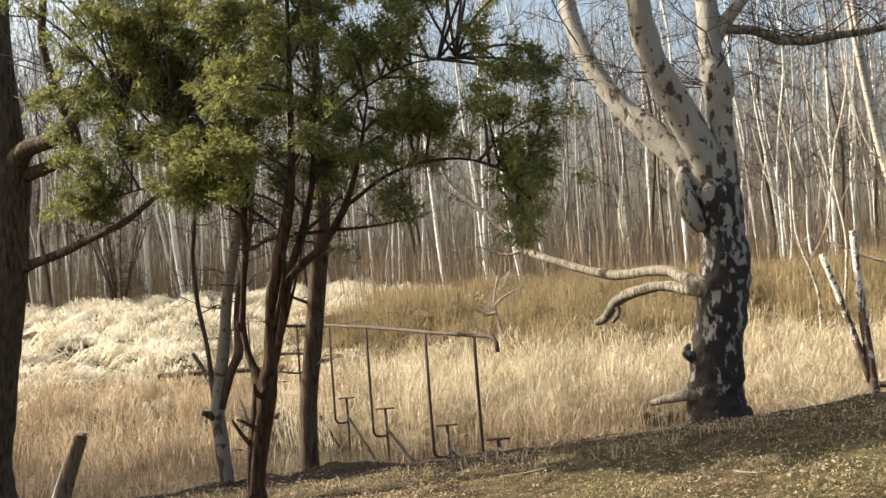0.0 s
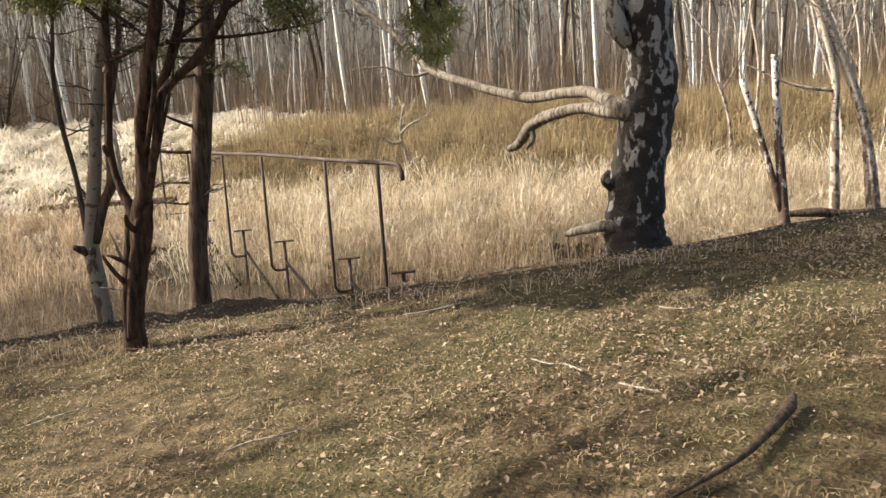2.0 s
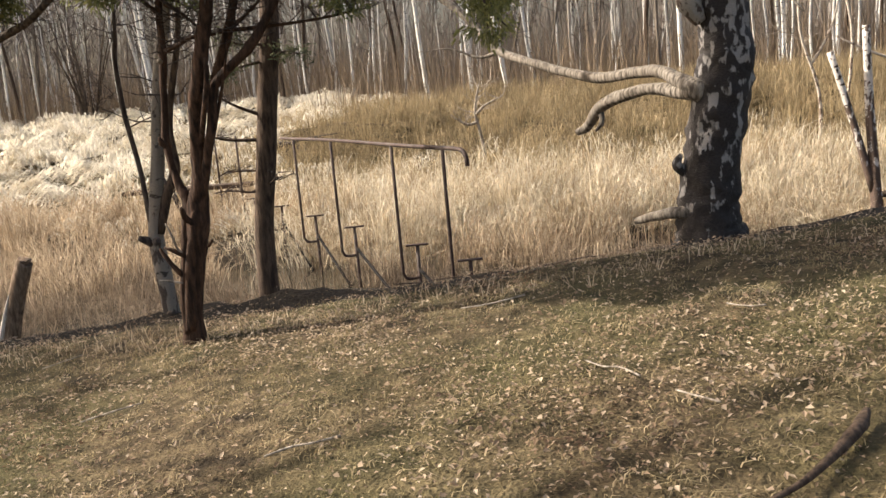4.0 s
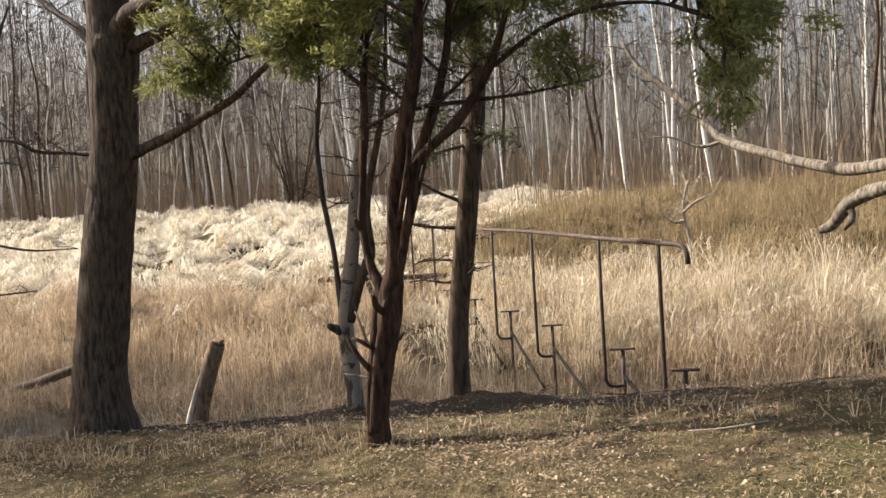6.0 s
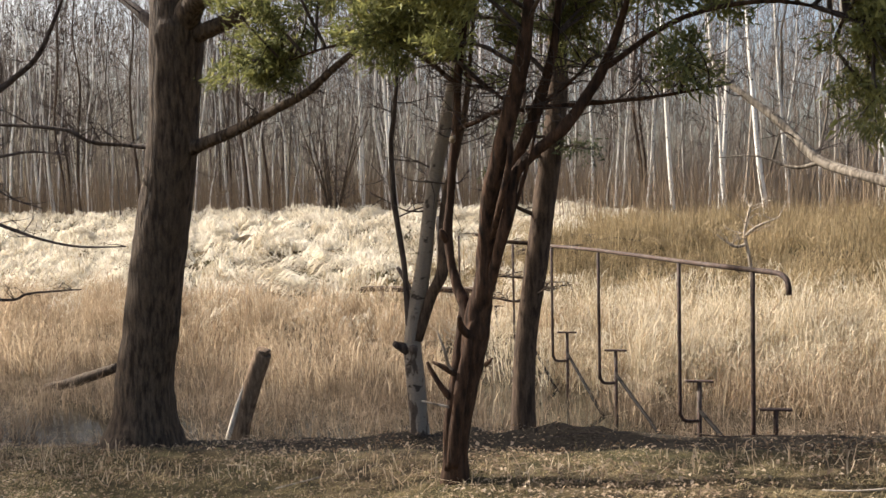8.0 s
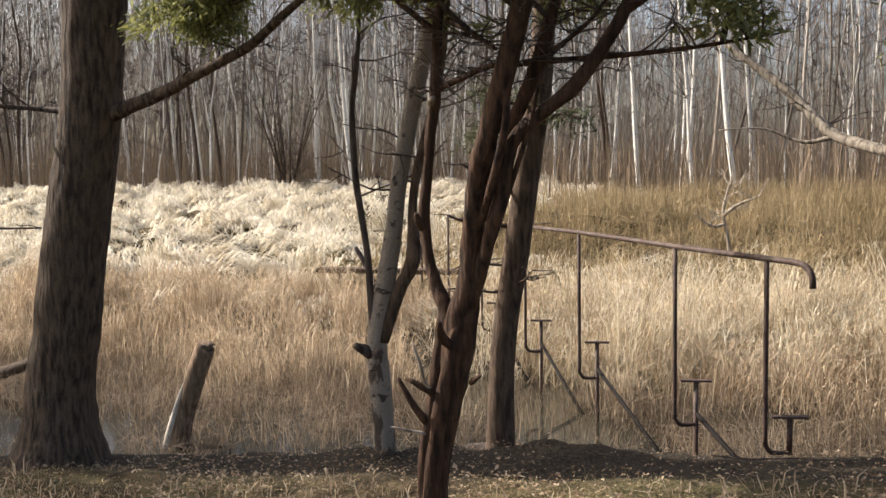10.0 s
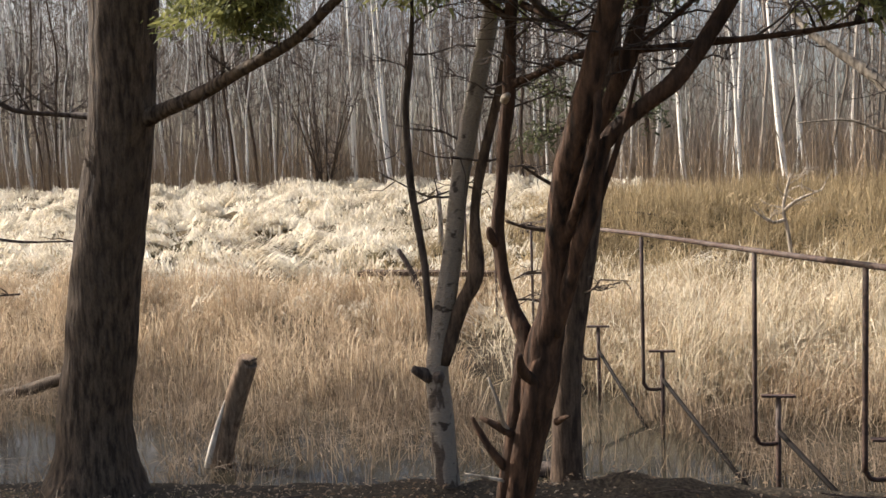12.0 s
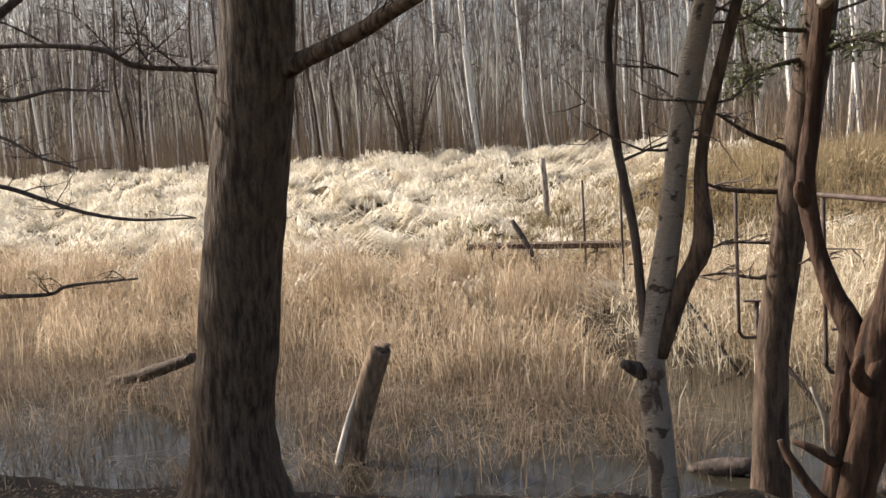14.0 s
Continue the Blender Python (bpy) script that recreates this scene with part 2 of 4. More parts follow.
def tube(pts, sides=10, per=5, rough=0.0, seed=0):
    """Verts and triangles of one closed tube with a knobbly skin."""
    rng = np.random.default_rng(seed)
    p = curve_points(pts, per)
    xyz, rad = p[:, :3], p[:, 3]
    d = np.gradient(xyz, axis=0)
    d /= np.linalg.norm(d, axis=1)[:, None] + 1e-9
    side = np.array([0.0, 1.0, 0.0]) if abs(d[0][1]) < 0.8 else np.array([1.0, 0.0, 0.0])
    u = np.cross(d, side)
    u /= np.linalg.norm(u, axis=1)[:, None] + 1e-9
    v = np.cross(d, u)
    ang = np.arange(sides) * 2 * np.pi / sides
    wob = np.ones((len(p), sides))
    if rough:
        soft = rng.normal(0, 1, (len(p) + 2, sides))
        soft = (soft[:-2] + 2 * soft[1:-1] + soft[2:]) / 4
        soft = (soft + np.roll(soft, 1, 1)) / 2
        wob += rough * soft
    ring = xyz[:, None, :] + (rad[:, None] * wob)[:, :, None] * (np.cos(ang)[None, :, None] * u[:, None, :] + np.sin(ang)[None, :, None] * v[:, None, :])
    n = len(p)
    verts = np.vstack([ring.reshape(-1, 3), xyz[:1], xyz[-1:]])
    i, k = np.meshgrid(np.arange(n - 1), np.arange(sides), indexing="ij")
    a, b = i * sides + k, i * sides + (k + 1) % sides
    c, e = a + sides, b + sides
    faces = [np.stack([a, b, e], -1).reshape(-1, 3), np.stack([a, e, c], -1).reshape(-1, 3)]
    k = np.arange(sides)
    faces.append(np.stack([np.full(sides, n * sides), (k + 1) % sides, k], -1))
    faces.append(np.stack([np.full(sides, n * sides + 1), (n - 1) * sides + k, (n - 1) * sides + (k + 1) % sides], -1))
    return verts, np.vstack(faces)


def joined(pieces):
    verts, faces, at = [], [], 0
    for v, f in pieces:
        verts.append(v)
        faces.append(f + at)
        at += len(v)
    return np.vstack(verts), np.vstack(faces)


def limb(name, pts, mat, parent, sides=10, rough=0.06, seed=0, label="", per=5):
    v, f = tube(pts, sides, per, rough, seed)
    return part(name, mesh_of(name, v, f, mat, True), parent, label)


def twigs(pts, count, length, seed, up=0.5, spread=1.0, fork=3, start=0.2, rad=0.006):
    """Thin side shoots along a limb, each forking again. Returns pieces for joined()."""
    rng = np.random.default_rng(seed)
    p = curve_points(pts, 6)
    out = []
    for _ in range(count):
        base = p[int(rng.uniform(start, 0.99) * len(p))][:3]
        d = rng.normal(0, 1, 3) * spread
        d[2] = abs(d[2]) * up + up * 0.6
        d /= np.linalg.norm(d)
        ln = length * rng.uniform(0.5, 1.2)
        q = [np.r_[base, rad]]
        for s in (0.35, 0.7, 1.0):
            q.append(np.r_[base + d * ln * s + rng.normal(0, 0.06 * ln, 3), rad * (1.05 - 0.8 * s)])
        out.append(tube(q, 4, 2))
        for _ in range(fork):
            j = q[rng.integers(1, 3)][:3]
            d2 = d + rng.normal(0, 0.6, 3)
            d2 /= np.linalg.norm(d2)
            l2 = ln * rng.uniform(0.3, 0.6)
            out.append(tube([np.r_[j, rad * 0.6], np.r_[j + d2 * l2 * 0.5 + rng.normal(0, 0.04 * ln, 3), rad * 0.45], np.r_[j + d2 * l2, rad * 0.2]], 3, 1))
    return out


def blades(base, height, width, lean, seed, droop=0.0, bias=(0.0, 0.0)):
    """Upright tapered strips, 3 triangles each, from arrays of base points, heights and widths."""
    rng = np.random.default_rng(seed)
    n = len(base)
    turn = rng.uniform(0, 2 * np.pi, n)
    side = np.stack([np.cos(turn), np.sin(turn), np.zeros(n)], -1) * (width / 2)[:, None]
    az = rng.uniform(0, 2 * np.pi, n)
    tilt = np.abs(rng.normal(0, lean, n))
    off = np.stack([np.cos(az) * tilt + bias[0], np.sin(az) * tilt + bias[1], np.zeros(n)], -1) * height[:, None]
    up = np.array([0, 0, 1.0])
    mid = base + off * 0.35 + up * (height * 0.6)[:, None]
    tip = base + off * (1 + droop) + up * (height * (1 - 0.35 * droop) / np.sqrt(1 + tilt ** 2))[:, None]
    verts = np.stack([base - side, base + side, mid + side * 0.8, mid - side * 0.8, tip], 1).reshape(-1, 3)
    i = np.arange(n)[:, None] * 5
    faces = np.concatenate([i + [0, 1, 2], i + [0, 2, 3], i + [3, 2, 4]], 1).reshape(-1, 3)
    return verts, faces


def scatter(n, x0, x1, y0, y1, seed):
    rng = np.random.default_rng(seed)
    return rng.uniform(x0, x1, n), rng.uniform(y0, y1, n)


# ---- ground ----
WATER_Z = -0.15


def smooth(a, b, x):
    t = np.clip((x - a) / (b - a), 0, 1)
    return t * t * (3 - 2 * t)


def wave(x, y, k, s):
    return np.sin(x * k + s) * np.cos(y * k * 1.3 + s * 2.1) + 0.5 * np.sin(x * k * 2.3 + y * k * 1.7 + s)


def bank_edge(x):
    return 6.05 + 0.1 * np.sin(x * 0.9 + 0.5) + 0.06 * np.sin(x * 2.7) + 0.03 * np.sin(x * 7.1)


def ground_z(x, y):
    x, y = np.asarray(x, float), np.asarray(y, float)
    lawn = 0.70 + 0.105 * np.clip(x, -1, 7) + 0.07 * np.clip(x + 1, -6, 0) + 0.018 * wave(x, y, 1.1, 0.3) + 0.01 * wave(x, y, 4.3, 1.0)
    lawn = lawn - 0.2 * np.clip(y - 5.2, 0, 4) - 0.18 * smooth(2.2, 0.4, y)
    lawn = lawn + (0.11 + 0.025 * wave(x, y, 5.3, 0.6) + 0.022 * wave(x, y, 11.0, 1.4) + 0.012 * wave(x, y, 19.0, 0.2)) * np.exp(-((y - 5.85) / 0.3) ** 2) * (0.25 + 0.75 * smooth(0.9, -0.5, x)) * smooth(-4.0, -3.0, x) * (1 - 0.55 * smooth(-1.0, -1.9, x))
    bed = -0.225 + 0.055 * wave(x, y, 1.9, 0.5) + 0.05 * smooth(-2.4, -0.8, x) - 0.16 * np.exp(-((x + 1.75) / 0.6) ** 2 - ((y - 7.8) / 0.6) ** 2) - 0.08 * smooth(8.0, 9.5, y)
    left = bed + 0.55 * smooth(10.5, 12.5, y) + 1.38 * np.clip((y - 12.5) / 14.5, 0, 1) + (0.08 * wave(x, y, 1.0, 2.0) + 0.1 * wave(x, y, 2.3, 0.4) + 0.07 * wave(x, y, 4.3, 1.3)) * smooth(12, 14, y) * smooth(29, 26, y)
    right = bed + 0.45 * smooth(10.5, 12.5, y) + 1.15 * smooth(12.5, 20.0, y) + 0.05 * wave(x, y, 0.8, 1.0) * smooth(12, 14, y)
    far = left + (right - left) * smooth(-6.5, -3.0, x) + 0.01 * np.clip(y - 28, 0, 200)
    e = bank_edge(x)
    s = smooth(e, e + 0.75, y)
    return lawn * (1 - s) + far * s


def axis(lo, hi, step, far):
    a = list(np.arange(lo, hi + step / 2, step))
    d = step
    while a[-1] < far:
        d *= 1.3
        a.append(a[-1] + d)
    d = step
    while a[0] > -far:
        d *= 1.3
        a.insert(0, a[0] - d)
    return np.array(a)


def build_ground():
    xs, ys = axis(-11, 9, 0.09, 900), axis(-3, 16, 0.09, 900)
    gx, gy = np.meshgrid(xs, ys, indexing="ij")
    v = np.stack([gx, gy, ground_z(gx, gy)], -1).reshape(-1, 3)
    i, j = np.meshgrid(np.arange(len(xs) - 1), np.arange(len(ys) - 1), indexing="ij")
    a = i * len(ys) + j
    f = np.stack([a, a + len(ys), a + len(ys) + 1, a + 1], -1).reshape(-1, 4)
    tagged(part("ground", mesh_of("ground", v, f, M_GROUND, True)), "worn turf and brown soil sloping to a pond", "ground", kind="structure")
    w = np.array([[-60, 5.6, WATER_Z], [40, 5.6, WATER_Z], [40, 13.2, WATER_Z], [-60, 13.2, WATER_Z]])
    tagged(part("water", mesh_of("water", w, np.array([[0, 1, 2, 3]]), M_WATER)), "dark still pond water among dry reeds", "water", kind="structure")


build_ground()


# ---- trees on the bank ----
def alder_tree():
    t = thing("alder_tree", "old leafless tree with grey-brown furrowed bark on the pond bank", "tree")
    trunk = [(-3.40, 5.55, 0.39, 0.291), (-3.38, 5.55, 0.58, 0.221), (-3.37, 5.55, 0.84, 0.192), (-3.31, 5.55, 1.14, 0.186), (-3.23, 5.55, 1.60, 0.180), (-3.15, 5.55, 1.98, 0.173), (-3.08, 5.55, 2.34, 0.166),
             (-3.04, 5.55, 2.71, 0.163), (-3.01, 5.55, 3.08, 0.178), (-3.02, 5.55, 3.25, 0.156), (-3.02, 5.55, 3.58, 0.142), (-3.03, 5.55, 4.43, 0.113), (-2.95, 5.65, 5.94, 0.085), (-2.86, 5.75, 8.11, 0.038)]
    limb("trunk", trunk, M_ALDER, t, 22, 0.035, 1, per=8)
    right = [(-3.02, 5.55, 2.34, 0.070), (-2.84, 5.55, 2.40, 0.042), (-2.50, 5.45, 2.47, 0.035), (-2.15, 5.35, 2.57, 0.028), (-1.87, 5.25, 2.64, 0.024), (-1.63, 5.15, 2.75, 0.020), (-1.35, 5.05, 2.88, 0.013)]
    burl = [(-2.98, 5.55, 3.13, 0.113), (-2.77, 5.45, 3.30, 0.075), (-2.46, 5.35, 3.35, 0.058), (-2.14, 5.25, 3.54, 0.042), (-1.90, 5.15, 3.85, 0.028)]
    up = [(-2.9, 5.55, 3.09, 0.06), (-2.40, 5.55, 3.28, 0.042), (-2.39, 5.35, 3.65, 0.036), (-2.49, 5.35, 4.02, 0.034), (-2.41, 5.25, 4.36, 0.028), (-2.16, 5.15, 5.34, 0.014)]
    a = [(-3.09, 5.55, 3.11, 0.056), (-3.32, 5.55, 3.31, 0.032), (-3.76, 5.75, 3.56, 0.025), (-4.13, 5.85, 3.88, 0.018), (-4.59, 5.95, 4.35, 0.008)]
    b = [(-3.14, 5.55, 2.39, 0.028), (-3.43, 5.55, 2.42, 0.014), (-3.58, 5.35, 2.44, 0.013), (-3.70, 5.25, 2.52, 0.013), (-4.18, 5.15, 2.57, 0.011), (-4.61, 5.05, 2.55, 0.006)]
    tops = [[(-3.3, 5.8, 4.2 + 0.5 * i, 0.05), (-3.3 + dx * 0.5, 5.8 + dy * 0.5, 4.8 + 0.5 * i, 0.03), (-3.3 + dx, 5.8 + dy, 5.9 + 0.5 * i, 0.01)]
            for i, (dx, dy) in enumerate([(-1.2, 0.4), (1.0, -0.6), (-0.6, -0.9), (0.9, 0.8), (-1.0, -0.2)])]
    for i, p in enumerate([right, burl, up, a, b] + tops):
        limb("limb", p, M_ALDER if i < 3 else M_TWIG, t, 9, 0.05, 10 + i)
    tw = []
    for i, (p, n, ln) in enumerate([(right, 9, 0.35), (burl, 12, 0.7), (up, 16, 0.8), (a, 16, 0.8), (b, 9, 0.4)] + [(p, 14, 0.8) for p in tops]):
        tw += twigs(p, n, ln, 30 + i, 0.5)
    v, f = joined(tw)
    part("twig_mass", mesh_of("twig_mass", v, f, M_TWIG), t, "thin dark bare twigs")


def bank_birch():
    t = thing("birch_tree", "slim white birch with black marks beside the pond", "tree")
    trunk = [(-6.32, 5.90, -0.33, 0.261), (-6.18, 5.90, 0.07, 0.205), (-6.07, 5.90, 0.41, 0.188), (-5.90, 5.90, 1.14, 0.179), (-5.74, 5.90, 1.90, 0.170), (-5.57, 5.90, 2.61, 0.158), (-5.43, 5.90, 3.31, 0.150), (-5.29, 5.90, 3.95, 0.127), (-5.08, 5.90, 6.51, 0.080), (-4.98, 5.90, 8.80, 0.034)]
    limb("trunk", trunk, M_PALEBIRCH, t, 18, 0.03, 2, per=8)
    b1 = [(-5.74, 5.90, 1.97, 0.025), (-5.22, 5.90, 1.94, 0.015), (-4.99, 6.00, 1.85, 0.014), (-4.69, 6.00, 1.77, 0.011), (-4.42, 6.10, 1.71, 0.009), (-3.97, 6.10, 1.71, 0.005)]
    b2 = [(-5.85, 5.90, 1.27, 0.021), (-5.27, 5.90, 1.30, 0.014), (-5.01, 6.00, 1.30, 0.011), (-4.85, 6.00, 1.35, 0.010), (-4.42, 6.10, 1.38, 0.005)]
    b3 = [(-5.54, 5.90, 2.63, 0.034), (-5.13, 5.90, 2.85, 0.026), (-4.92, 6.00, 3.02, 0.023), (-4.64, 6.00, 3.20, 0.018), (-4.35, 6.00, 3.65, 0.009)]
    b4 = [(-5.59, 5.90, 2.52, 0.017), (-5.16, 5.95, 2.42, 0.013), (-4.80, 6.00, 2.45, 0.009), (-4.40, 6.00, 2.41, 0.005)]
    b5 = [(-5.62, 5.90, 2.29, 0.014), (-5.17, 5.90, 2.22, 0.010), (-4.87, 5.90, 2.09, 0.007), (-4.58, 5.90, 2.01, 0.005)]
    tw = []
    for i, p in enumerate([b1, b2, b3, b4, b5]):
        limb("limb", p, M_TWIG, t, 7, 0.05, 50 + i)
        tw += twigs(p, 8, 0.3, 60 + i, 0.3, 1.0, 2, rad=0.004)
    v, f = joined(tw)
    part("twig_mass", mesh_of("twig_mass", v, f, M_TWIG), t, "thin dark bare twigs")


def forked_birch():
    t = thing("forked_birch", "slender birch forking low with a dark stub at the waterside", "tree")
    trunk = [(-1.41, 5.75, 0.36, 0.084), (-1.42, 5.75, 0.58, 0.061), (-1.44, 5.75, 0.89, 0.059), (-1.45, 5.75, 1.17, 0.055), (-1.37, 5.75, 1.59, 0.048), (-1.32, 5.75, 1.94, 0.044), (-1.26, 5.75, 2.23, 0.044), (-1.18, 5.75, 2.56, 0.041), (-1.10, 5.75, 2.89, 0.037),
             (-1.03, 5.75, 3.22, 0.031), (-0.91, 5.75, 3.86, 0.020), (-0.76, 5.74, 4.94, 0.010)]
    limb("trunk", trunk, M_SLIMBIRCH, t, 14, 0.05, 3)
    b = [(-1.43, 5.75, 1.15, 0.044), (-1.32, 5.75, 1.42, 0.035), (-1.24, 5.75, 1.59, 0.039), (-1.24, 5.75, 1.85, 0.024), (-1.21, 5.75, 2.03, 0.024), (-1.15, 5.75, 2.25, 0.022), (-1.08, 5.75, 2.51, 0.020), (-1.03, 5.75, 2.87, 0.013), (-0.96, 5.74, 3.56, 0.006)]
    c = [(-1.46, 5.74, 1.10, 0.022), (-1.47, 5.73, 1.26, 0.021), (-1.49, 5.73, 1.60, 0.018), (-1.53, 5.74, 1.84, 0.018), (-1.56, 5.75, 2.03, 0.018), (-1.57, 5.75, 2.36, 0.016), (-1.54, 5.75, 2.57, 0.014), (-1.52, 5.75, 2.87, 0.009), (-1.55, 5.74, 3.46, 0.005)]
    limb("limb", b, M_PINE, t, 10, 0.08, 4)
    limb("limb", c, M_TWIG, t, 9, 0.06, 5, "thin dark stem")
    limb("stub", [(-1.45, 5.74, 1.06, 0.035), (-1.50, 5.70, 1.10, 0.032), (-1.54, 5.66, 1.13, 0.020)], M_TWIG, t, 8, 0.15, 6, "dark broken stub")
    limb("stub", [(-1.44, 5.72, 1.09, 0.020), (-1.41, 5.66, 1.10, 0.030), (-1.39, 5.64, 1.10, 0.020)], M_TWIG, t, 8, 0.15, 7, "dark broken stub")
    tw = twigs(trunk, 16, 0.5, 70, 0.3, 1, 3, 0.45) + twigs(b, 10, 0.35, 71, 0.3, 1, 2, 0.4) + twigs(c, 10, 0.4, 72, 0.3, 1, 2, 0.4)
    v, f = joined(tw)
    part("twig_mass", mesh_of("twig_mass", v, f, M_TWIG), t, "thin dark bare twigs")


def needle_clumps(centres, dirs, seed, per=40, size=0.032, spread=0.05):
    """Small flat leaflets in uneven tufts round each centre."""
    rng = np.random.default_rng(seed)
    c = np.repeat(np.asarray(centres), per, 0)
    d = np.repeat(np.asarray(dirs), per, 0)
    n = len(c)
    base = c + rng.normal(0, spread, (n, 3)) * np.array([1, 1, 0.8])
    way = d + rng.normal(0, 0.75, (n, 3))
    way /= np.linalg.norm(way, axis=1)[:, None]
    side = np.cross(way, rng.normal(0, 1, (n, 3)))
    side /= np.linalg.norm(side, axis=1)[:, None]
    ln = size * rng.uniform(0.5, 1.3, n)[:, None]
    w = ln * rng.uniform(0.1, 0.24, n)[:, None]
    v = np.stack([base - side * w, base + side * w, base + way * ln + side * w * 0.5, base + way * ln * 1.25 - side * w * 0.3], 1).reshape(-1, 3)
    i = np.arange(n)[:, None] * 4
    return v, np.concatenate([i + [0, 1, 2], i + [0, 2, 3]], 1).reshape(-1, 3)


CROWN = [((-0.3, 4.7, 3.5), (1.05, 0.85, 0.8), 74), ((-0.85, 4.5, 2.95), (0.5, 0.4, 0.35), 22), ((-1.2, 4.75, 4.2), (0.9, 0.7, 0.6), 40), ((-1.5, 4.95, 3.45), (0.7, 0.6, 0.55), 36), ((1.1, 4.95, 3.2), (0.45, 0.45, 0.3), 10), ((1.2, 5.0, 2.62), (0.14, 0.25, 0.28), 13), ((0.6, 4.8, 3.1), (0.5, 0.4, 0.35), 8),
         ((0.0, 4.8, 4.6), (1.4, 1.0, 0.9), 62), ((0.47, 4.6, 2.5), (0.12, 0.12, 0.08), 2), ((-2.05, 5.25, 2.8), (0.25, 0.15, 0.14), 7)]


def conifer_tree():
    t = thing("conifer_tree", "many-stemmed young evergreen with reddish-brown stems on the bank", "tree")
    stems = [
        [(-0.76, 4.65, 0.50, 0.092), (-0.74, 4.65, 0.66, 0.068), (-0.72, 4.65, 0.87, 0.059), (-0.69, 4.65, 1.02, 0.058), (-0.65, 4.65, 1.20, 0.062), (-0.63, 4.65, 1.33, 0.070), (-0.60, 4.65, 1.46, 0.063), (-0.56, 4.62, 1.59, 0.048), (-0.54, 4.60, 1.76, 0.041), (-0.50, 4.55, 1.97, 0.042), (-0.45, 4.50, 2.12, 0.041), (-0.39, 4.47, 2.29, 0.041), (-0.34, 4.45, 2.44, 0.038), (-0.29, 4.42, 2.60, 0.037), (-0.25, 4.40, 2.81, 0.026), (-0.22, 4.40, 3.30, 0.018), (-0.18, 4.45, 4.70, 0.008)],
        [(-0.56, 4.62, 1.51, 0.029), (-0.51, 4.60, 1.64, 0.027), (-0.46, 4.57, 1.78, 0.026), (-0.41, 4.55, 1.91, 0.028), (-0.39, 4.55, 2.04, 0.028), (-0.36, 4.55, 2.13, 0.028), (-0.26, 4.55, 2.22, 0.025), (-0.15, 4.55, 2.30, 0.029), (-0.06, 4.58, 2.42, 0.027), (0.02, 4.62, 2.56, 0.023), (0.08, 4.65, 2.72, 0.019), (0.15, 4.65, 2.94, 0.013), (0.22, 4.65, 3.26, 0.007)],
        [(-0.51, 4.64, 1.69, 0.021), (-0.48, 4.66, 1.84, 0.023), (-0.45, 4.68, 2.00, 0.025), (-0.43, 4.70, 2.15, 0.025), (-0.37, 4.70, 2.27, 0.027), (-0.31, 4.70, 2.41, 0.029), (-0.27, 4.72, 2.55, 0.024), (-0.23, 4.72, 2.69, 0.020), (-0.20, 4.72, 2.92, 0.016), (-0.14, 4.72, 3.41, 0.008)],
        [(-0.65, 4.65, 1.41, 0.038), (-0.67, 4.65, 1.50, 0.032), (-0.71, 4.66, 1.58, 0.026), (-0.75, 4.68, 1.71, 0.021), (-0.77, 4.70, 1.86, 0.024), (-0.75, 4.70, 2.03, 0.019), (-0.74, 4.70, 2.16, 0.023), (-0.72, 4.70, 2.28, 0.023), (-0.71, 4.70, 2.43, 0.021), (-0.70, 4.70, 2.60, 0.021), (-0.67, 4.70, 2.80, 0.017), (-0.64, 4.70, 3.18, 0.010)],
        [(-0.52, 4.60, 1.78, 0.016), (-0.43, 4.50, 1.97, 0.016), (-0.37, 4.45, 2.14, 0.015), (-0.36, 4.45, 2.25, 0.013), (-0.39, 4.50, 2.39, 0.012), (-0.37, 4.50, 2.51, 0.010)],
        [(-0.73, 4.60, 0.72, 0.034), (-0.70, 4.59, 0.95, 0.032), (-0.66, 4.59, 1.18, 0.030), (-0.62, 4.60, 1.36, 0.026), (-0.57, 4.62, 1.50, 0.020)],
        [(-0.75, 4.61, 0.70, 0.03), (-0.745, 4.60, 0.92, 0.028), (-0.71, 4.60, 1.12, 0.028), (-0.69, 4.62, 1.32, 0.024), (-0.68, 4.65, 1.48, 0.018)],
    ]
    for i, p in enumerate(stems):
        limb("trunk" if i == 0 else "limb", p, M_CONIFER, t, 16 if i == 0 else 11, 0.09, 80 + i, per=6)
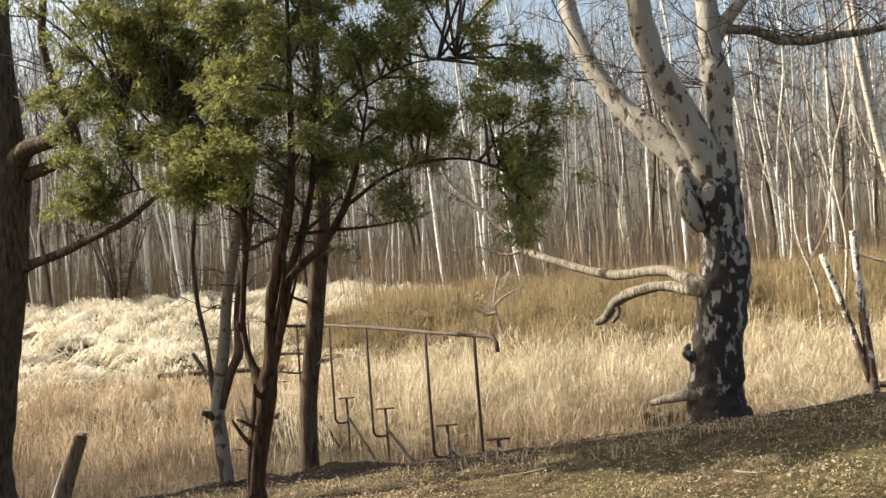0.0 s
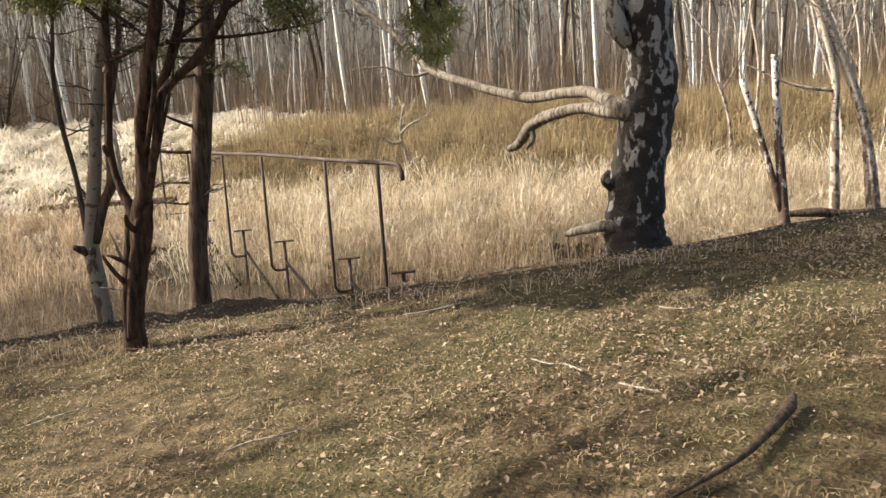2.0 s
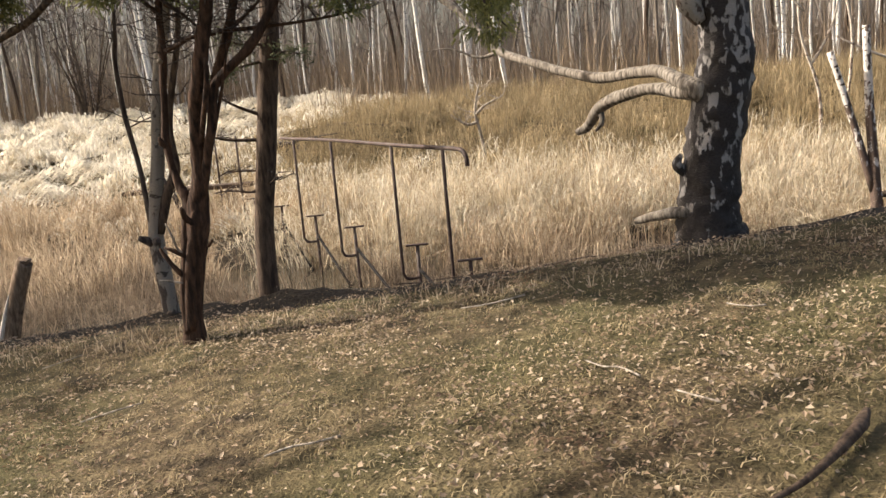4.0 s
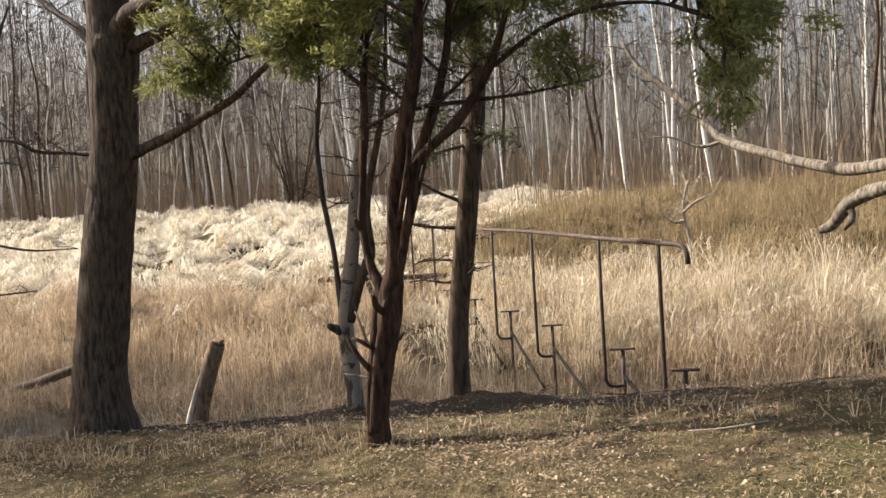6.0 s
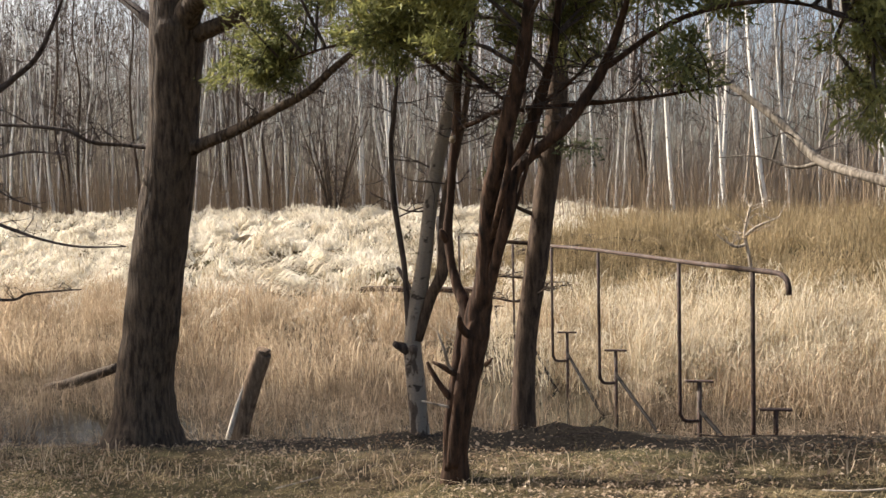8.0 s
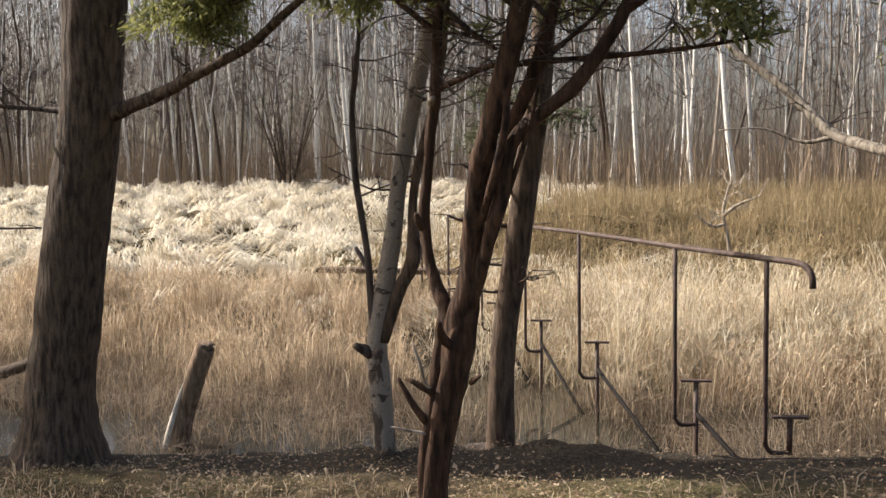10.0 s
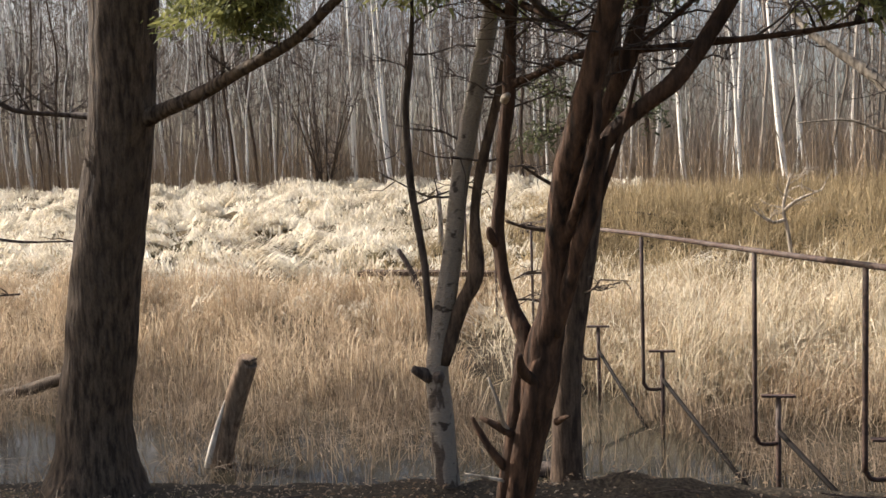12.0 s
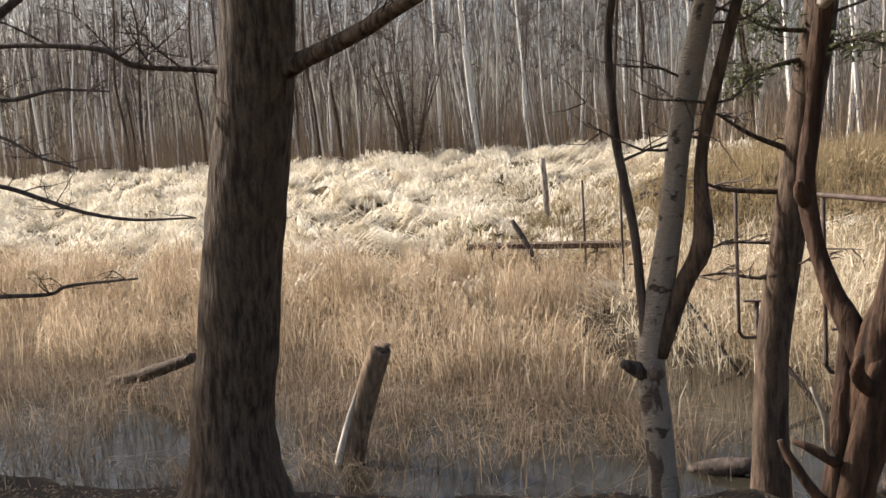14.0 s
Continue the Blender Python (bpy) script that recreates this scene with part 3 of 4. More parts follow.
    side = [[(-0.36, 4.70, 2.42, 0.014), (-0.19, 4.68, 2.42, 0.012), (-0.01, 4.65, 2.42, 0.010), (0.15, 4.60, 2.42, 0.009), (0.30, 4.60, 2.43, 0.007), (0.48, 4.60, 2.45, 0.005)],
            [(-0.71, 4.70, 2.34, 0.015), (-0.61, 4.65, 2.36, 0.012), (-0.51, 4.60, 2.39, 0.012), (-0.42, 4.55, 2.40, 0.010), (-0.34, 4.60, 2.40, 0.008)],
            [(-0.66, 4.70, 2.60, 0.013), (-0.57, 4.65, 2.55, 0.010), (-0.49, 4.60, 2.50, 0.008), (-0.41, 4.50, 2.45, 0.008)],
            [(-0.27, 4.70, 2.44, 0.012), (-0.20, 4.70, 2.49, 0.010), (-0.11, 4.70, 2.56, 0.008), (-0.05, 4.70, 2.63, 0.006)],
            [(-0.77, 4.68, 1.80, 0.015), (-0.78, 4.66, 1.83, 0.017), (-0.78, 4.64, 1.86, 0.008)],
            [(-0.61, 4.60, 1.34, 0.021), (-0.65, 4.55, 1.40, 0.019), (-0.64, 4.50, 1.46, 0.008)],
            [(-0.55, 4.60, 1.22, 0.013), (-0.51, 4.55, 1.25, 0.008), (-0.48, 4.50, 1.27, 0.004)],
            [(-0.70, 4.62, 1.02, 0.018), (-0.73, 4.58, 1.06, 0.016), (-0.77, 4.55, 1.13, 0.014), (-0.81, 4.55, 1.19, 0.012), (-0.83, 4.55, 1.23, 0.007)],
            [(-0.67, 4.62, 1.16, 0.018), (-0.71, 4.58, 1.18, 0.016), (-0.75, 4.55, 1.21, 0.013), (-0.80, 4.55, 1.23, 0.007)],
            [(0.02, 4.62, 2.56, 0.014), (0.35, 4.75, 2.78, 0.012), (0.75, 4.9, 2.84, 0.009), (1.15, 5.0, 2.72, 0.005)],
            [(-0.70, 4.70, 2.55, 0.014), (-1.05, 4.85, 2.78, 0.011), (-1.55, 5.05, 2.86, 0.008), (-2.05, 5.2, 2.80, 0.004)],
            [(-0.67, 4.70, 2.78, 0.013), (-0.95, 4.75, 3.1, 0.011), (-1.35, 4.85, 3.35, 0.008), (-1.7, 4.95, 3.5, 0.004)],
            [(-0.25, 4.42, 2.85, 0.013), (0.05, 4.55, 3.2, 0.010), (0.45, 4.7, 3.45, 0.007), (0.8, 4.8, 3.5, 0.004)],
            [(-0.5, 4.6, 1.66, 0.012), (-0.37, 4.56, 1.98, 0.010), (-0.29, 4.53, 2.2, 0.008), (-0.24, 4.5, 2.36, 0.004)]]
    for i, p in enumerate(side):
        limb("limb", p, M_CONIFER, t, 8, 0.1, 90 + i)
    for p in ([(-0.70, 4.60, 1.16, 0.010), (-0.72, 4.55, 1.22, 0.008), (-0.72, 4.50, 1.30, 0.007), (-0.75, 4.50, 1.38, 0.004)], [(-0.70, 4.60, 1.0, 0.008), (-0.78, 4.54, 1.03, 0.006), (-0.84, 4.5, 1.05, 0.003)],
              [(-0.72, 4.66, 2.285, 0.016), (-0.70, 4.61, 2.29, 0.014), (-0.68, 4.58, 2.295, 0.009)]):
        limb("broken_branch", p, M_DEAD, t, 7, 0.08, 97, "pale splintered dead branch")
    rng = np.random.default_rng(5)
    pts = np.vstack([curve_points(p, 6) for p in stems + side])
    pts = pts[pts[:, 2] > 2.2]
    wood, centres, dirs = [], [], []
    for mid, size, count in CROWN:
        for _ in range(count):
            g = rng.normal(0, 1, 3)
            g /= np.linalg.norm(g)
            end = np.array(mid) + np.array(size) * g * rng.uniform(0.35, 1.25)
            near = pts[np.argsort(np.linalg.norm(pts[:, :3] - end, axis=1) + rng.uniform(0, 0.4, len(pts)))[0]][:3]
            bend = (near + end) / 2 + np.array([0, 0, 0.08]) + rng.normal(0, 0.06, 3)
            q = [np.r_[near, 0.011], np.r_[bend, 0.008], np.r_[end, 0.003]]
            wood.append(tube(q, 4, 3))
            c = curve_points(q, 8)[:, :3]
            ln = np.linalg.norm(end - near)
            for _ in range(int(rng.integers(5, 9))):
                s = c[int(rng.uniform(0.45, 1.0) * (len(c) - 1))]
                d = (end - near) / (ln + 1e-6) * 0.6 + rng.normal(0, 0.5, 3) + np.array([0, 0, -0.25])
                o = s + d * rng.uniform(0, 0.2)
                wood.append(tube([np.r_[s, 0.003], np.r_[o, 0.0015]], 3, 1))
                centres.append(o)
                dirs.append(d)
    for i, p in enumerate(stems[:4] + side[:4]):
        wood += twigs(p, 12, 0.3, 99 + i, 0.2, 1.0, 3, 0.55 if i < 4 else 0.3, 0.004)
    v, f = joined(wood)
    part("twig_mass", mesh_of("twig_mass", v, f, M_TWIG), t, "thin brown twigs")
    v, f = needle_clumps(centres, dirs, 6, 95, 0.032, 0.036)
    part("crown", mesh_of("crown", v, f, M_NEEDLE), t, "olive-green needle sprays")


def pine_tree():
    t = thing("pine_tree", "slim straight trunk with grey-brown bark standing at the waterline", "tree")
    trunk = [(-1.23, 7.20, -0.41, 0.141), (-1.22, 7.20, 0.12, 0.105), (-1.21, 7.20, 0.56, 0.086), (-1.18, 7.20, 0.98, 0.083), (-1.09, 7.20, 1.54, 0.085), (-1.01, 7.20, 2.07, 0.084), (-0.93, 7.20, 2.56, 0.079), (-0.90, 7.20, 3.00, 0.072), (-0.90, 7.20, 3.45, 0.064), (-0.87, 7.20, 4.37, 0.043), (-0.84, 7.16, 5.89, 0.016)]
    limb("trunk", trunk, M_PINE, t, 16, 0.04, 8)
    dead = [[(-1.04, 7.2, 1.85, 0.02), (-1.12, 7.15, 1.9, 0.016), (-1.26, 7.1, 1.97, 0.012), (-1.4, 7.0, 2.08, 0.006)], [(-1.07, 7.2, 1.67, 0.018), (-1.37, 7.1, 1.70, 0.012), (-1.5, 7.0, 1.75, 0.008)], [(-1.11, 7.2, 1.41, 0.012), (-1.38, 7.1, 1.43, 0.006), (-1.47, 7.0, 1.40, 0.003)],
            [(-1.13, 7.2, 1.25, 0.014), (-1.25, 7.15, 1.24, 0.009), (-1.41, 7.1, 1.27, 0.008), (-1.51, 7.0, 1.27, 0.004)], [(-0.97, 7.2, 2.33, 0.017), (-1.21, 7.0, 2.27, 0.008), (-1.3, 6.9, 2.2, 0.004)], [(-0.94, 7.2, 2.45, 0.016), (-1.15, 7.0, 2.47, 0.009), (-1.24, 6.9, 2.55, 0.005)],
            [(-0.98, 7.2, 2.3, 0.013), (-0.8, 7.1, 2.38, 0.007), (-0.62, 7.0, 2.34, 0.004)], [(-0.92, 7.2, 2.9, 0.02), (-0.7, 7.05, 2.98, 0.013), (-0.4, 6.9, 3.0, 0.006)], [(-0.9, 7.2, 3.2, 0.02), (-1.2, 7.0, 3.3, 0.013), (-1.5, 6.8, 3.3, 0.006)], [(-1.12, 7.2, 1.29, 0.01), (-1.02, 7.1, 1.33, 0.006), (-0.95, 7.05, 1.4, 0.003)]]
    tw, centres, dirs = [], [], []
    rng = np.random.default_rng(12)
    for i, p in enumerate(dead):
        limb("limb", p, M_PINE, t, 7, 0.1, 100 + i)
        tw += twigs(p, 7, 0.22, 110 + i, 0.1, 1.0, 2, 0.3, 0.005)
        if p[0][2] > 2.2:
            c = curve_points(p, 6)
            for q in c[len(c) // 3:]:
                centres.append(q[:3] + rng.normal(0, 0.04, 3))
                dirs.append(rng.normal(0, 0.5, 3))
    v, f = joined(tw)
    part("twig_mass", mesh_of("twig_mass", v, f, M_TWIG), t, "thin dead twigs")
    v, f = needle_clumps(centres, dirs, 13)
    part("crown", mesh_of("crown", v, f, M_DARKNEEDLE), t, "sparse dark needle tufts")


def old_birch():
    t = thing("old_birch", "large old birch with black fissured base and pale forking limbs", "tree")
    trunk = [(2.39, 5.80, 0.58, 0.33), (2.39, 5.80, 0.78, 0.275), (2.39, 5.80, 0.86, 0.235), (2.38, 5.80, 0.96, 0.206), (2.39, 5.80, 1.12, 0.194), (2.40, 5.80, 1.28, 0.190), (2.43, 5.80, 1.49, 0.181), (2.47, 5.80, 1.69, 0.180), (2.51, 5.80, 1.90, 0.178), (2.53, 5.80, 2.06, 0.168), (2.52, 5.80, 2.23, 0.156), (2.51, 5.80, 2.39, 0.170), (2.49, 5.80, 2.54, 0.165), (2.49, 5.80, 2.69, 0.091)]
    limb("trunk", trunk, M_BIGBIRCH, t, 30, 0.1, 11, per=7)
    limbs = [
        [(2.43, 5.80, 2.45, 0.108), (2.37, 5.82, 2.61, 0.104), (2.25, 5.87, 2.81, 0.100), (2.06, 5.95, 3.04, 0.099), (1.84, 6.05, 3.30, 0.083), (1.63, 6.15, 3.70, 0.072), (1.53, 6.25, 4.12, 0.066), (1.48, 6.35, 4.67, 0.058), (1.43, 6.50, 5.67, 0.042), (1.44, 6.60, 7.64, 0.019)],
        [(2.48, 5.80, 2.5, 0.140), (2.46, 5.78, 2.69, 0.132), (2.37, 5.75, 2.94, 0.120), (2.22, 5.70, 3.25, 0.113), (2.11, 5.65, 3.52, 0.100), (2.04, 5.60, 3.89, 0.092), (1.99, 5.50, 4.32, 0.072), (1.97, 5.40, 5.30, 0.044), (2.04, 5.40, 6.90, 0.016)],
        [(2.53, 5.80, 2.5, 0.136), (2.57, 5.80, 2.72, 0.095), (2.58, 5.80, 2.85, 0.082), (2.57, 5.80, 3.09, 0.086), (2.57, 5.80, 3.26, 0.112), (2.57, 5.80, 3.34, 0.110), (2.54, 5.80, 3.55, 0.085), (2.54, 5.80, 3.86, 0.077), (2.57, 5.80, 4.34, 0.062), (2.68, 5.80, 5.37, 0.037), (2.83, 5.80, 6.82, 0.017)],
        [(2.56, 5.80, 3.57, 0.041), (2.65, 5.80, 3.74, 0.048), (2.79, 5.80, 3.90, 0.043), (2.99, 5.80, 4.12, 0.033), (3.26, 5.80, 4.50, 0.020), (3.6, 5.8, 5.3, 0.01)],
        [(2.55, 5.80, 3.67, 0.033), (2.68, 5.80, 3.69, 0.033), (2.87, 5.80, 3.66, 0.035), (2.99, 5.80, 3.59, 0.037), (3.10, 5.80, 3.56, 0.033), (3.26, 5.80, 3.55, 0.033), (3.40, 5.80, 3.56, 0.028), (3.73, 5.80, 3.58, 0.024), (4.03, 5.80, 3.66, 0.012)],
        [(2.38, 5.75, 1.83, 0.080), (2.32, 5.75, 1.85, 0.062), (2.23, 5.95, 1.90, 0.052), (2.14, 6.20, 1.96, 0.044), (1.97, 6.60, 1.96, 0.040), (1.74, 7.00, 1.94, 0.042), (1.47, 7.40, 2.00, 0.038), (1.19, 7.70, 2.10, 0.037), (0.87, 8.10, 2.23, 0.040), (0.66, 8.30, 2.45, 0.036), (0.50, 8.40, 2.62, 0.033), (0.31, 8.50, 2.78, 0.029), (0.12, 8.60, 2.96, 0.021), (-0.02, 8.70, 3.20, 0.012)],
        [(2.38, 5.75, 1.80, 0.078), (2.32, 5.75, 1.82, 0.060), (2.21, 5.95, 1.83, 0.048), (2.06, 6.15, 1.85, 0.041), (1.89, 6.40, 1.81, 0.043), (1.73, 6.60, 1.74, 0.045), (1.62, 6.75, 1.59, 0.037), (1.54, 6.80, 1.55, 0.025)],
        [(1.72, 6.62, 1.74, 0.024), (1.73, 6.60, 1.63, 0.020), (1.68, 6.60, 1.56, 0.010)],
        [(0.87, 8.10, 2.23, 0.020), (0.66, 8.2, 2.2, 0.013), (0.4, 8.25, 2.3, 0.008), (0.1, 8.3, 2.3, 0.004)],
    ]
    for i, p in enumerate(limbs):
        limb("limb", p, M_BIRCHLIMB if i < 4 else M_BIRCHARM, t, 14, 0.1, 120 + i, per=6)
    limb("stub", [(2.29, 5.75, 1.07, 0.06), (2.22, 5.70, 1.06, 0.045), (2.12, 5.75, 1.05, 0.039), (2.02, 5.85, 1.02, 0.033), (1.92, 5.95, 0.98, 0.022)], M_BIRCHARM, t, 10, 0.12, 130)
    limb("stub", [(2.37, 5.72, 2.25, 0.04), (2.31, 5.69, 2.36, 0.07), (2.28, 5.70, 2.48, 0.072), (2.26, 5.72, 2.62, 0.052), (2.27, 5.75, 2.72, 0.02)], M_BIRCHLIMB, t, 12, 0.16, 133, "pale broken limb stub")
    limb("burl", [(2.27, 5.75, 1.30, 0.03), (2.21, 5.73, 1.34, 0.036), (2.19, 5.72, 1.38, 0.032), (2.22, 5.74, 1.43, 0.014)], M_BIGBIRCH, t, 10, 0.15, 131)
    limb("burl", [(2.57, 5.77, 1.86, 0.05), (2.61, 5.74, 1.96, 0.08), (2.61, 5.74, 2.06, 0.078), (2.57, 5.77, 2.2, 0.04)], M_BIGBIRCH, t, 10, 0.12, 132)
    tw = []
    for i, p in enumerate(limbs[:5]):
        tw += twigs(p, 22, 0.8, 140 + i, 0.3, 1.0, 4, 0.4)
    tw += twigs(limbs[5], 9, 0.35, 147, 0.3, 1.0, 2, 0.5)
    v, f = joined(tw)
    part("twig_mass", mesh_of("twig_mass", v, f, M_TWIG), t, "thin dark bare twigs")


def waterside_birch(name, label, trunk, arms, seed):
    t = thing(name, label, "tree")
    bark_mat = M_SHOREBIRCH if name == "broken_birch" else M_TANBIRCH
    thin = 0.75
    limb("trunk", [(a, b, c, r * thin) for a, b, c, r in trunk], bark_mat, t, 10, 0.08, seed)
    for i, p in enumerate(arms):
        limb("limb", [(a, b, c, r * thin) for a, b, c, r in p], bark_mat, t, 8, 0.08, seed + 1 + i)
    v, f = joined(twigs(trunk, 12, 0.5, seed + 3, 0.4, 1.0, 3, 0.45, 0.008))
    if not name.startswith("broken"):
        part("twig_mass", mesh_of("twig_mass", v, f, M_DEAD), t, "thin pale bare twigs")
    return t


alder_tree()
bank_birch()
forked_birch()
conifer_tree()
pine_tree()
old_birch()
for k, (x, y, lean, tall) in enumerate([(6.3, 13.5, -0.9, 5.5), (7.4, 15.2, 0.7, 6.5), (5.7, 16.5, 0.5, 6.0), (8.6, 14.0, -1.2, 6.0), (9.6, 16.5, 0.4, 7.0), (7.9, 17.5, -0.5, 7.0), (4.9, 14.6, -0.4, 4.5)]):
    z = float(ground_z(x, y))
    waterside_birch("slim_birch", "slim crooked pale birch on the far shore", [(x, y, z - 0.4, 0.04), (x + lean * 0.15 + 0.1, y, z + tall * 0.2, 0.034), (x + lean * 0.3 - 0.1, y, z + tall * 0.42, 0.028), (x + lean * 0.7 + 0.08, y + 0.1, z + tall * 0.68, 0.02), (x + lean, y, z + tall, 0.008)],
                    [[(x + lean * 0.2, y, z + tall * 0.3, 0.028), (x + lean * 0.2 + 0.35, y, z + tall * 0.45, 0.02), (x + 0.5, y, z + tall * 0.75, 0.008)], [(x + lean * 0.4, y, z + tall * 0.48, 0.024), (x + lean * 0.4 - 0.4, y, z + tall * 0.6, 0.016), (x + lean * 0.4 - 0.6, y, z + tall * 0.8, 0.006)]], 180 + 5 * k)
waterside_birch("broken_birch", "broken-off double birch stump with peeling white bark", [(4.42, 9.60, 0.04, 0.108), (4.41, 9.60, 0.50, 0.078), (4.36, 9.60, 1.30, 0.063), (4.33, 9.60, 2.18, 0.049)], [[(4.39, 9.60, 0.53, 0.059), (4.18, 9.60, 1.31, 0.050), (3.99, 9.60, 1.95, 0.044)]], 150)
waterside_birch("birch_tree", "leaning white birch behind the reeds", [(5.00, 9.80, 0.04, 0.088), (5.00, 9.80, 1.32, 0.059), (5.01, 9.80, 1.90, 0.053), (4.88, 9.80, 2.49, 0.052), (4.71, 9.80, 3.19, 0.046), (4.38, 9.80, 5.92, 0.020)], [[(5.01, 9.80, 1.76, 0.029), (4.58, 9.80, 1.85, 0.020), (4.09, 9.80, 2.10, 0.010)]], 160)
waterside_birch("birch_tree", "leaning white birch behind the reeds", [(5.43, 9.80, 0.05, 0.117), (5.35, 9.80, 1.11, 0.086), (5.20, 9.80, 1.78, 0.072), (4.94, 9.80, 2.49, 0.059), (4.76, 9.80, 3.07, 0.052), (4.48, 9.90, 5.92, 0.020)], [], 170)


# ---- old jetty frame ----
def pipe(name, pts, r, parent, label="", sides=10, per=4):
    return limb(name, [(*p, r) for p in pts], M_RUST, parent, sides, 0.04, 3, label, per)


def jetty():
    t = thing("old_jetty", "rusty steel remains of a jetty with handrail among reeds", "jetty")
    step = Vector((-0.578, 0.816, 0)).normalized()
    t4 = Vector((0.593, 7.082, 0))
    along = [0.0, 1.06, 2.70, 4.03, 5.45, 6.85, 8.25]
    feet = [t4 + step * s for s in along]
    rails = []
    for k, p in enumerate(feet):
        post = p + Vector((-0.135, -0.09, 0))
        deck, knee = 0.55, 0.55 - (0.2 if k == 0 else 0.3)
        bend = [(*post.xy, knee + 0.06), (*(post * 0.8 + p * 0.2).xy, knee + 0.012), (*(post * 0.45 + p * 0.55).xy, knee), (*p.xy, knee)]
        tilt = 0.012 * math.sin(3.1 * k)
        pipe("post", [(post.x + tilt, post.y, 1.49), (*post.xy, knee + 0.25), (*post.xy, knee + 0.05)], 0.015, t, per=2)
        pipe("bracket", bend, 0.0145, t, per=3)
        pipe("leg", [(*p.xy, deck), (*p.xy, knee - 0.015 if k == 0 else -0.5)], 0.017, t, per=1)
        box_part("plate", (p.x, p.y, deck + 0.008), (0.21, 0.05, 0.014), 12, M_RUST, t)
        if k < 4:
            rails.append((post.x + tilt, post.y, 1.5 + (0.012 if k == 2 else 0.0)))
        if k:
            q = feet[k - 1]
            foot = q if k > 1 else q + (p - q) * 0.18
            # Braces get the shade-darkened iron instead of plain rust.
            limb("brace", [(p.x, p.y, 0.33, 0.018), (foot.x, foot.y, 0.02 if k == 1 else -0.3, 0.018)], M_SHADEIRON, t, 4, 0.0, 3, "iron brace, near-black with shade in its colour", 1)
    e = Vector(rails[0])
    front = [e - step * 0.42 + Vector((0, 0, -0.13)), e - step * 0.41 + Vector((0, 0, -0.06)), e - step * 0.36 + Vector((0, 0, -0.015)), e - step * 0.25]
    end = Vector(rails[-1]) + step * 0.5
    pipe("handrail", [tuple(p) for p in front] + rails + [tuple(end)], 0.018, t, "rusty pipe handrail", per=2)
    plank = thing("jetty_plank", "grey weathered plank resting on two low legs", "plank")
    box_part("board", (-4.75, 13.5, 0.69), (2.1, 0.28, 0.065), 2, M_PINE, plank)
    for x in (-5.5, -4.1):
        limb("leg", [(x, 13.5, 0.66, 0.03), (x, 13.5, 0.2, 0.03)], M_TWIG, plank, 8, 0.05, 5)


def box_part(name, at, size, turn, mat, parent, label=""):
    bm = bmesh.new()
    bmesh.ops.create_cube(bm, size=1)
    bmesh.ops.scale(bm, vec=size, verts=bm.verts)
    bmesh.ops.bevel(bm, geom=bm.edges[:], offset=min(size) * 0.15, segments=2, affect="EDGES")
    me = bpy.data.meshes.new(name)
    bm.to_mesh(me)
    bm.free()
    me.materials.append(mat)
    ob = part(name, me, parent, label)
    ob.matrix_basis = pose(*at, 0, 0, turn)
    return ob


jetty()


# ---- posts, logs and sticks ----
def stump_post():
    t = thing("leaning_post", "leaning round wooden post at the waterside, its split coloured as sunlit", "post")
    limb("post", [(-4.13, 7.62, -0.41, 0.088), (-4.07, 7.62, -0.08, 0.086), (-3.95, 7.62, 0.29, 0.084), (-3.80, 7.62, 0.65, 0.080), (-3.78, 7.62, 0.68, 0.059)], M_POST, t, 14, 0.05, 20)
    # Bright strip along the post's left edge, coloured as if sunlit.
    limb("split", [(-4.19, 7.56, -0.3, 0.03), (-4.135, 7.555, -0.08, 0.034), (-4.04, 7.555, 0.18, 0.028), (-3.97, 7.56, 0.38, 0.008)], M_LITSPLIT, t, 7, 0.1, 21, "pale bare wood, sunlight put into its colour")


def log(name, label, pts, mat, seed):
    t = thing(name, label, name.split("_")[-1])
    limb("wood", pts, mat, t, 10, 0.1, seed)
    return t


stump_post()
log("fallen_log", "dark rotten log lying in the pond water", [(-6.6, 8.9, 0.2, 0.05), (-6.95, 8.9, 0.09, 0.06), (-7.3, 8.9, -0.02, 0.065), (-7.7, 8.9, -0.1, 0.05)], M_ALDER, 22)
log("sunken_log", "short black log floating on the pond", [(-1.85, 8.1, -0.15, 0.03), (-1.7, 8.1, -0.13, 0.07), (-1.45, 8.1, -0.08, 0.05)], M_TWIG, 23)
log("fallen_stick", "crooked dead stick lying on the lawn", [(2.45, 2.27, 0.99, 0.012), (2.42, 2.2, 0.985, 0.021), (2.38, 2.13, 0.98, 0.02), (2.27, 1.98, 0.955, 0.013), (2.18, 1.88, 0.94, 0.010), (2.08, 1.81, 0.92, 0.008), (1.97, 1.73, 0.9, 0.005)], M_PINE, 24)
log("fallen_log", "dark log lying at the foot of the far birches", [(4.45, 9.75, 0.47, 0.03), (4.75, 9.7, 0.48, 0.05), (5.05, 9.7, 0.45, 0.045), (5.4, 9.65, 0.47, 0.03)], M_ALDER, 19)
log("wooden_post", "grey wooden post on the far bank", [(-6.02, 17.0, 0.5, 0.055), (-6.03, 17.0, 1.2, 0.05), (-6.05, 17.0, 1.74, 0.045)], M_DEAD, 25)
log("slanting_stick", "dark slanting stake among the reeds", [(-4.6, 13.0, 0.2, 0.04), (-4.8, 13.0, 0.72, 0.038), (-5.0, 13.0, 1.06, 0.03)], M_TWIG, 26)


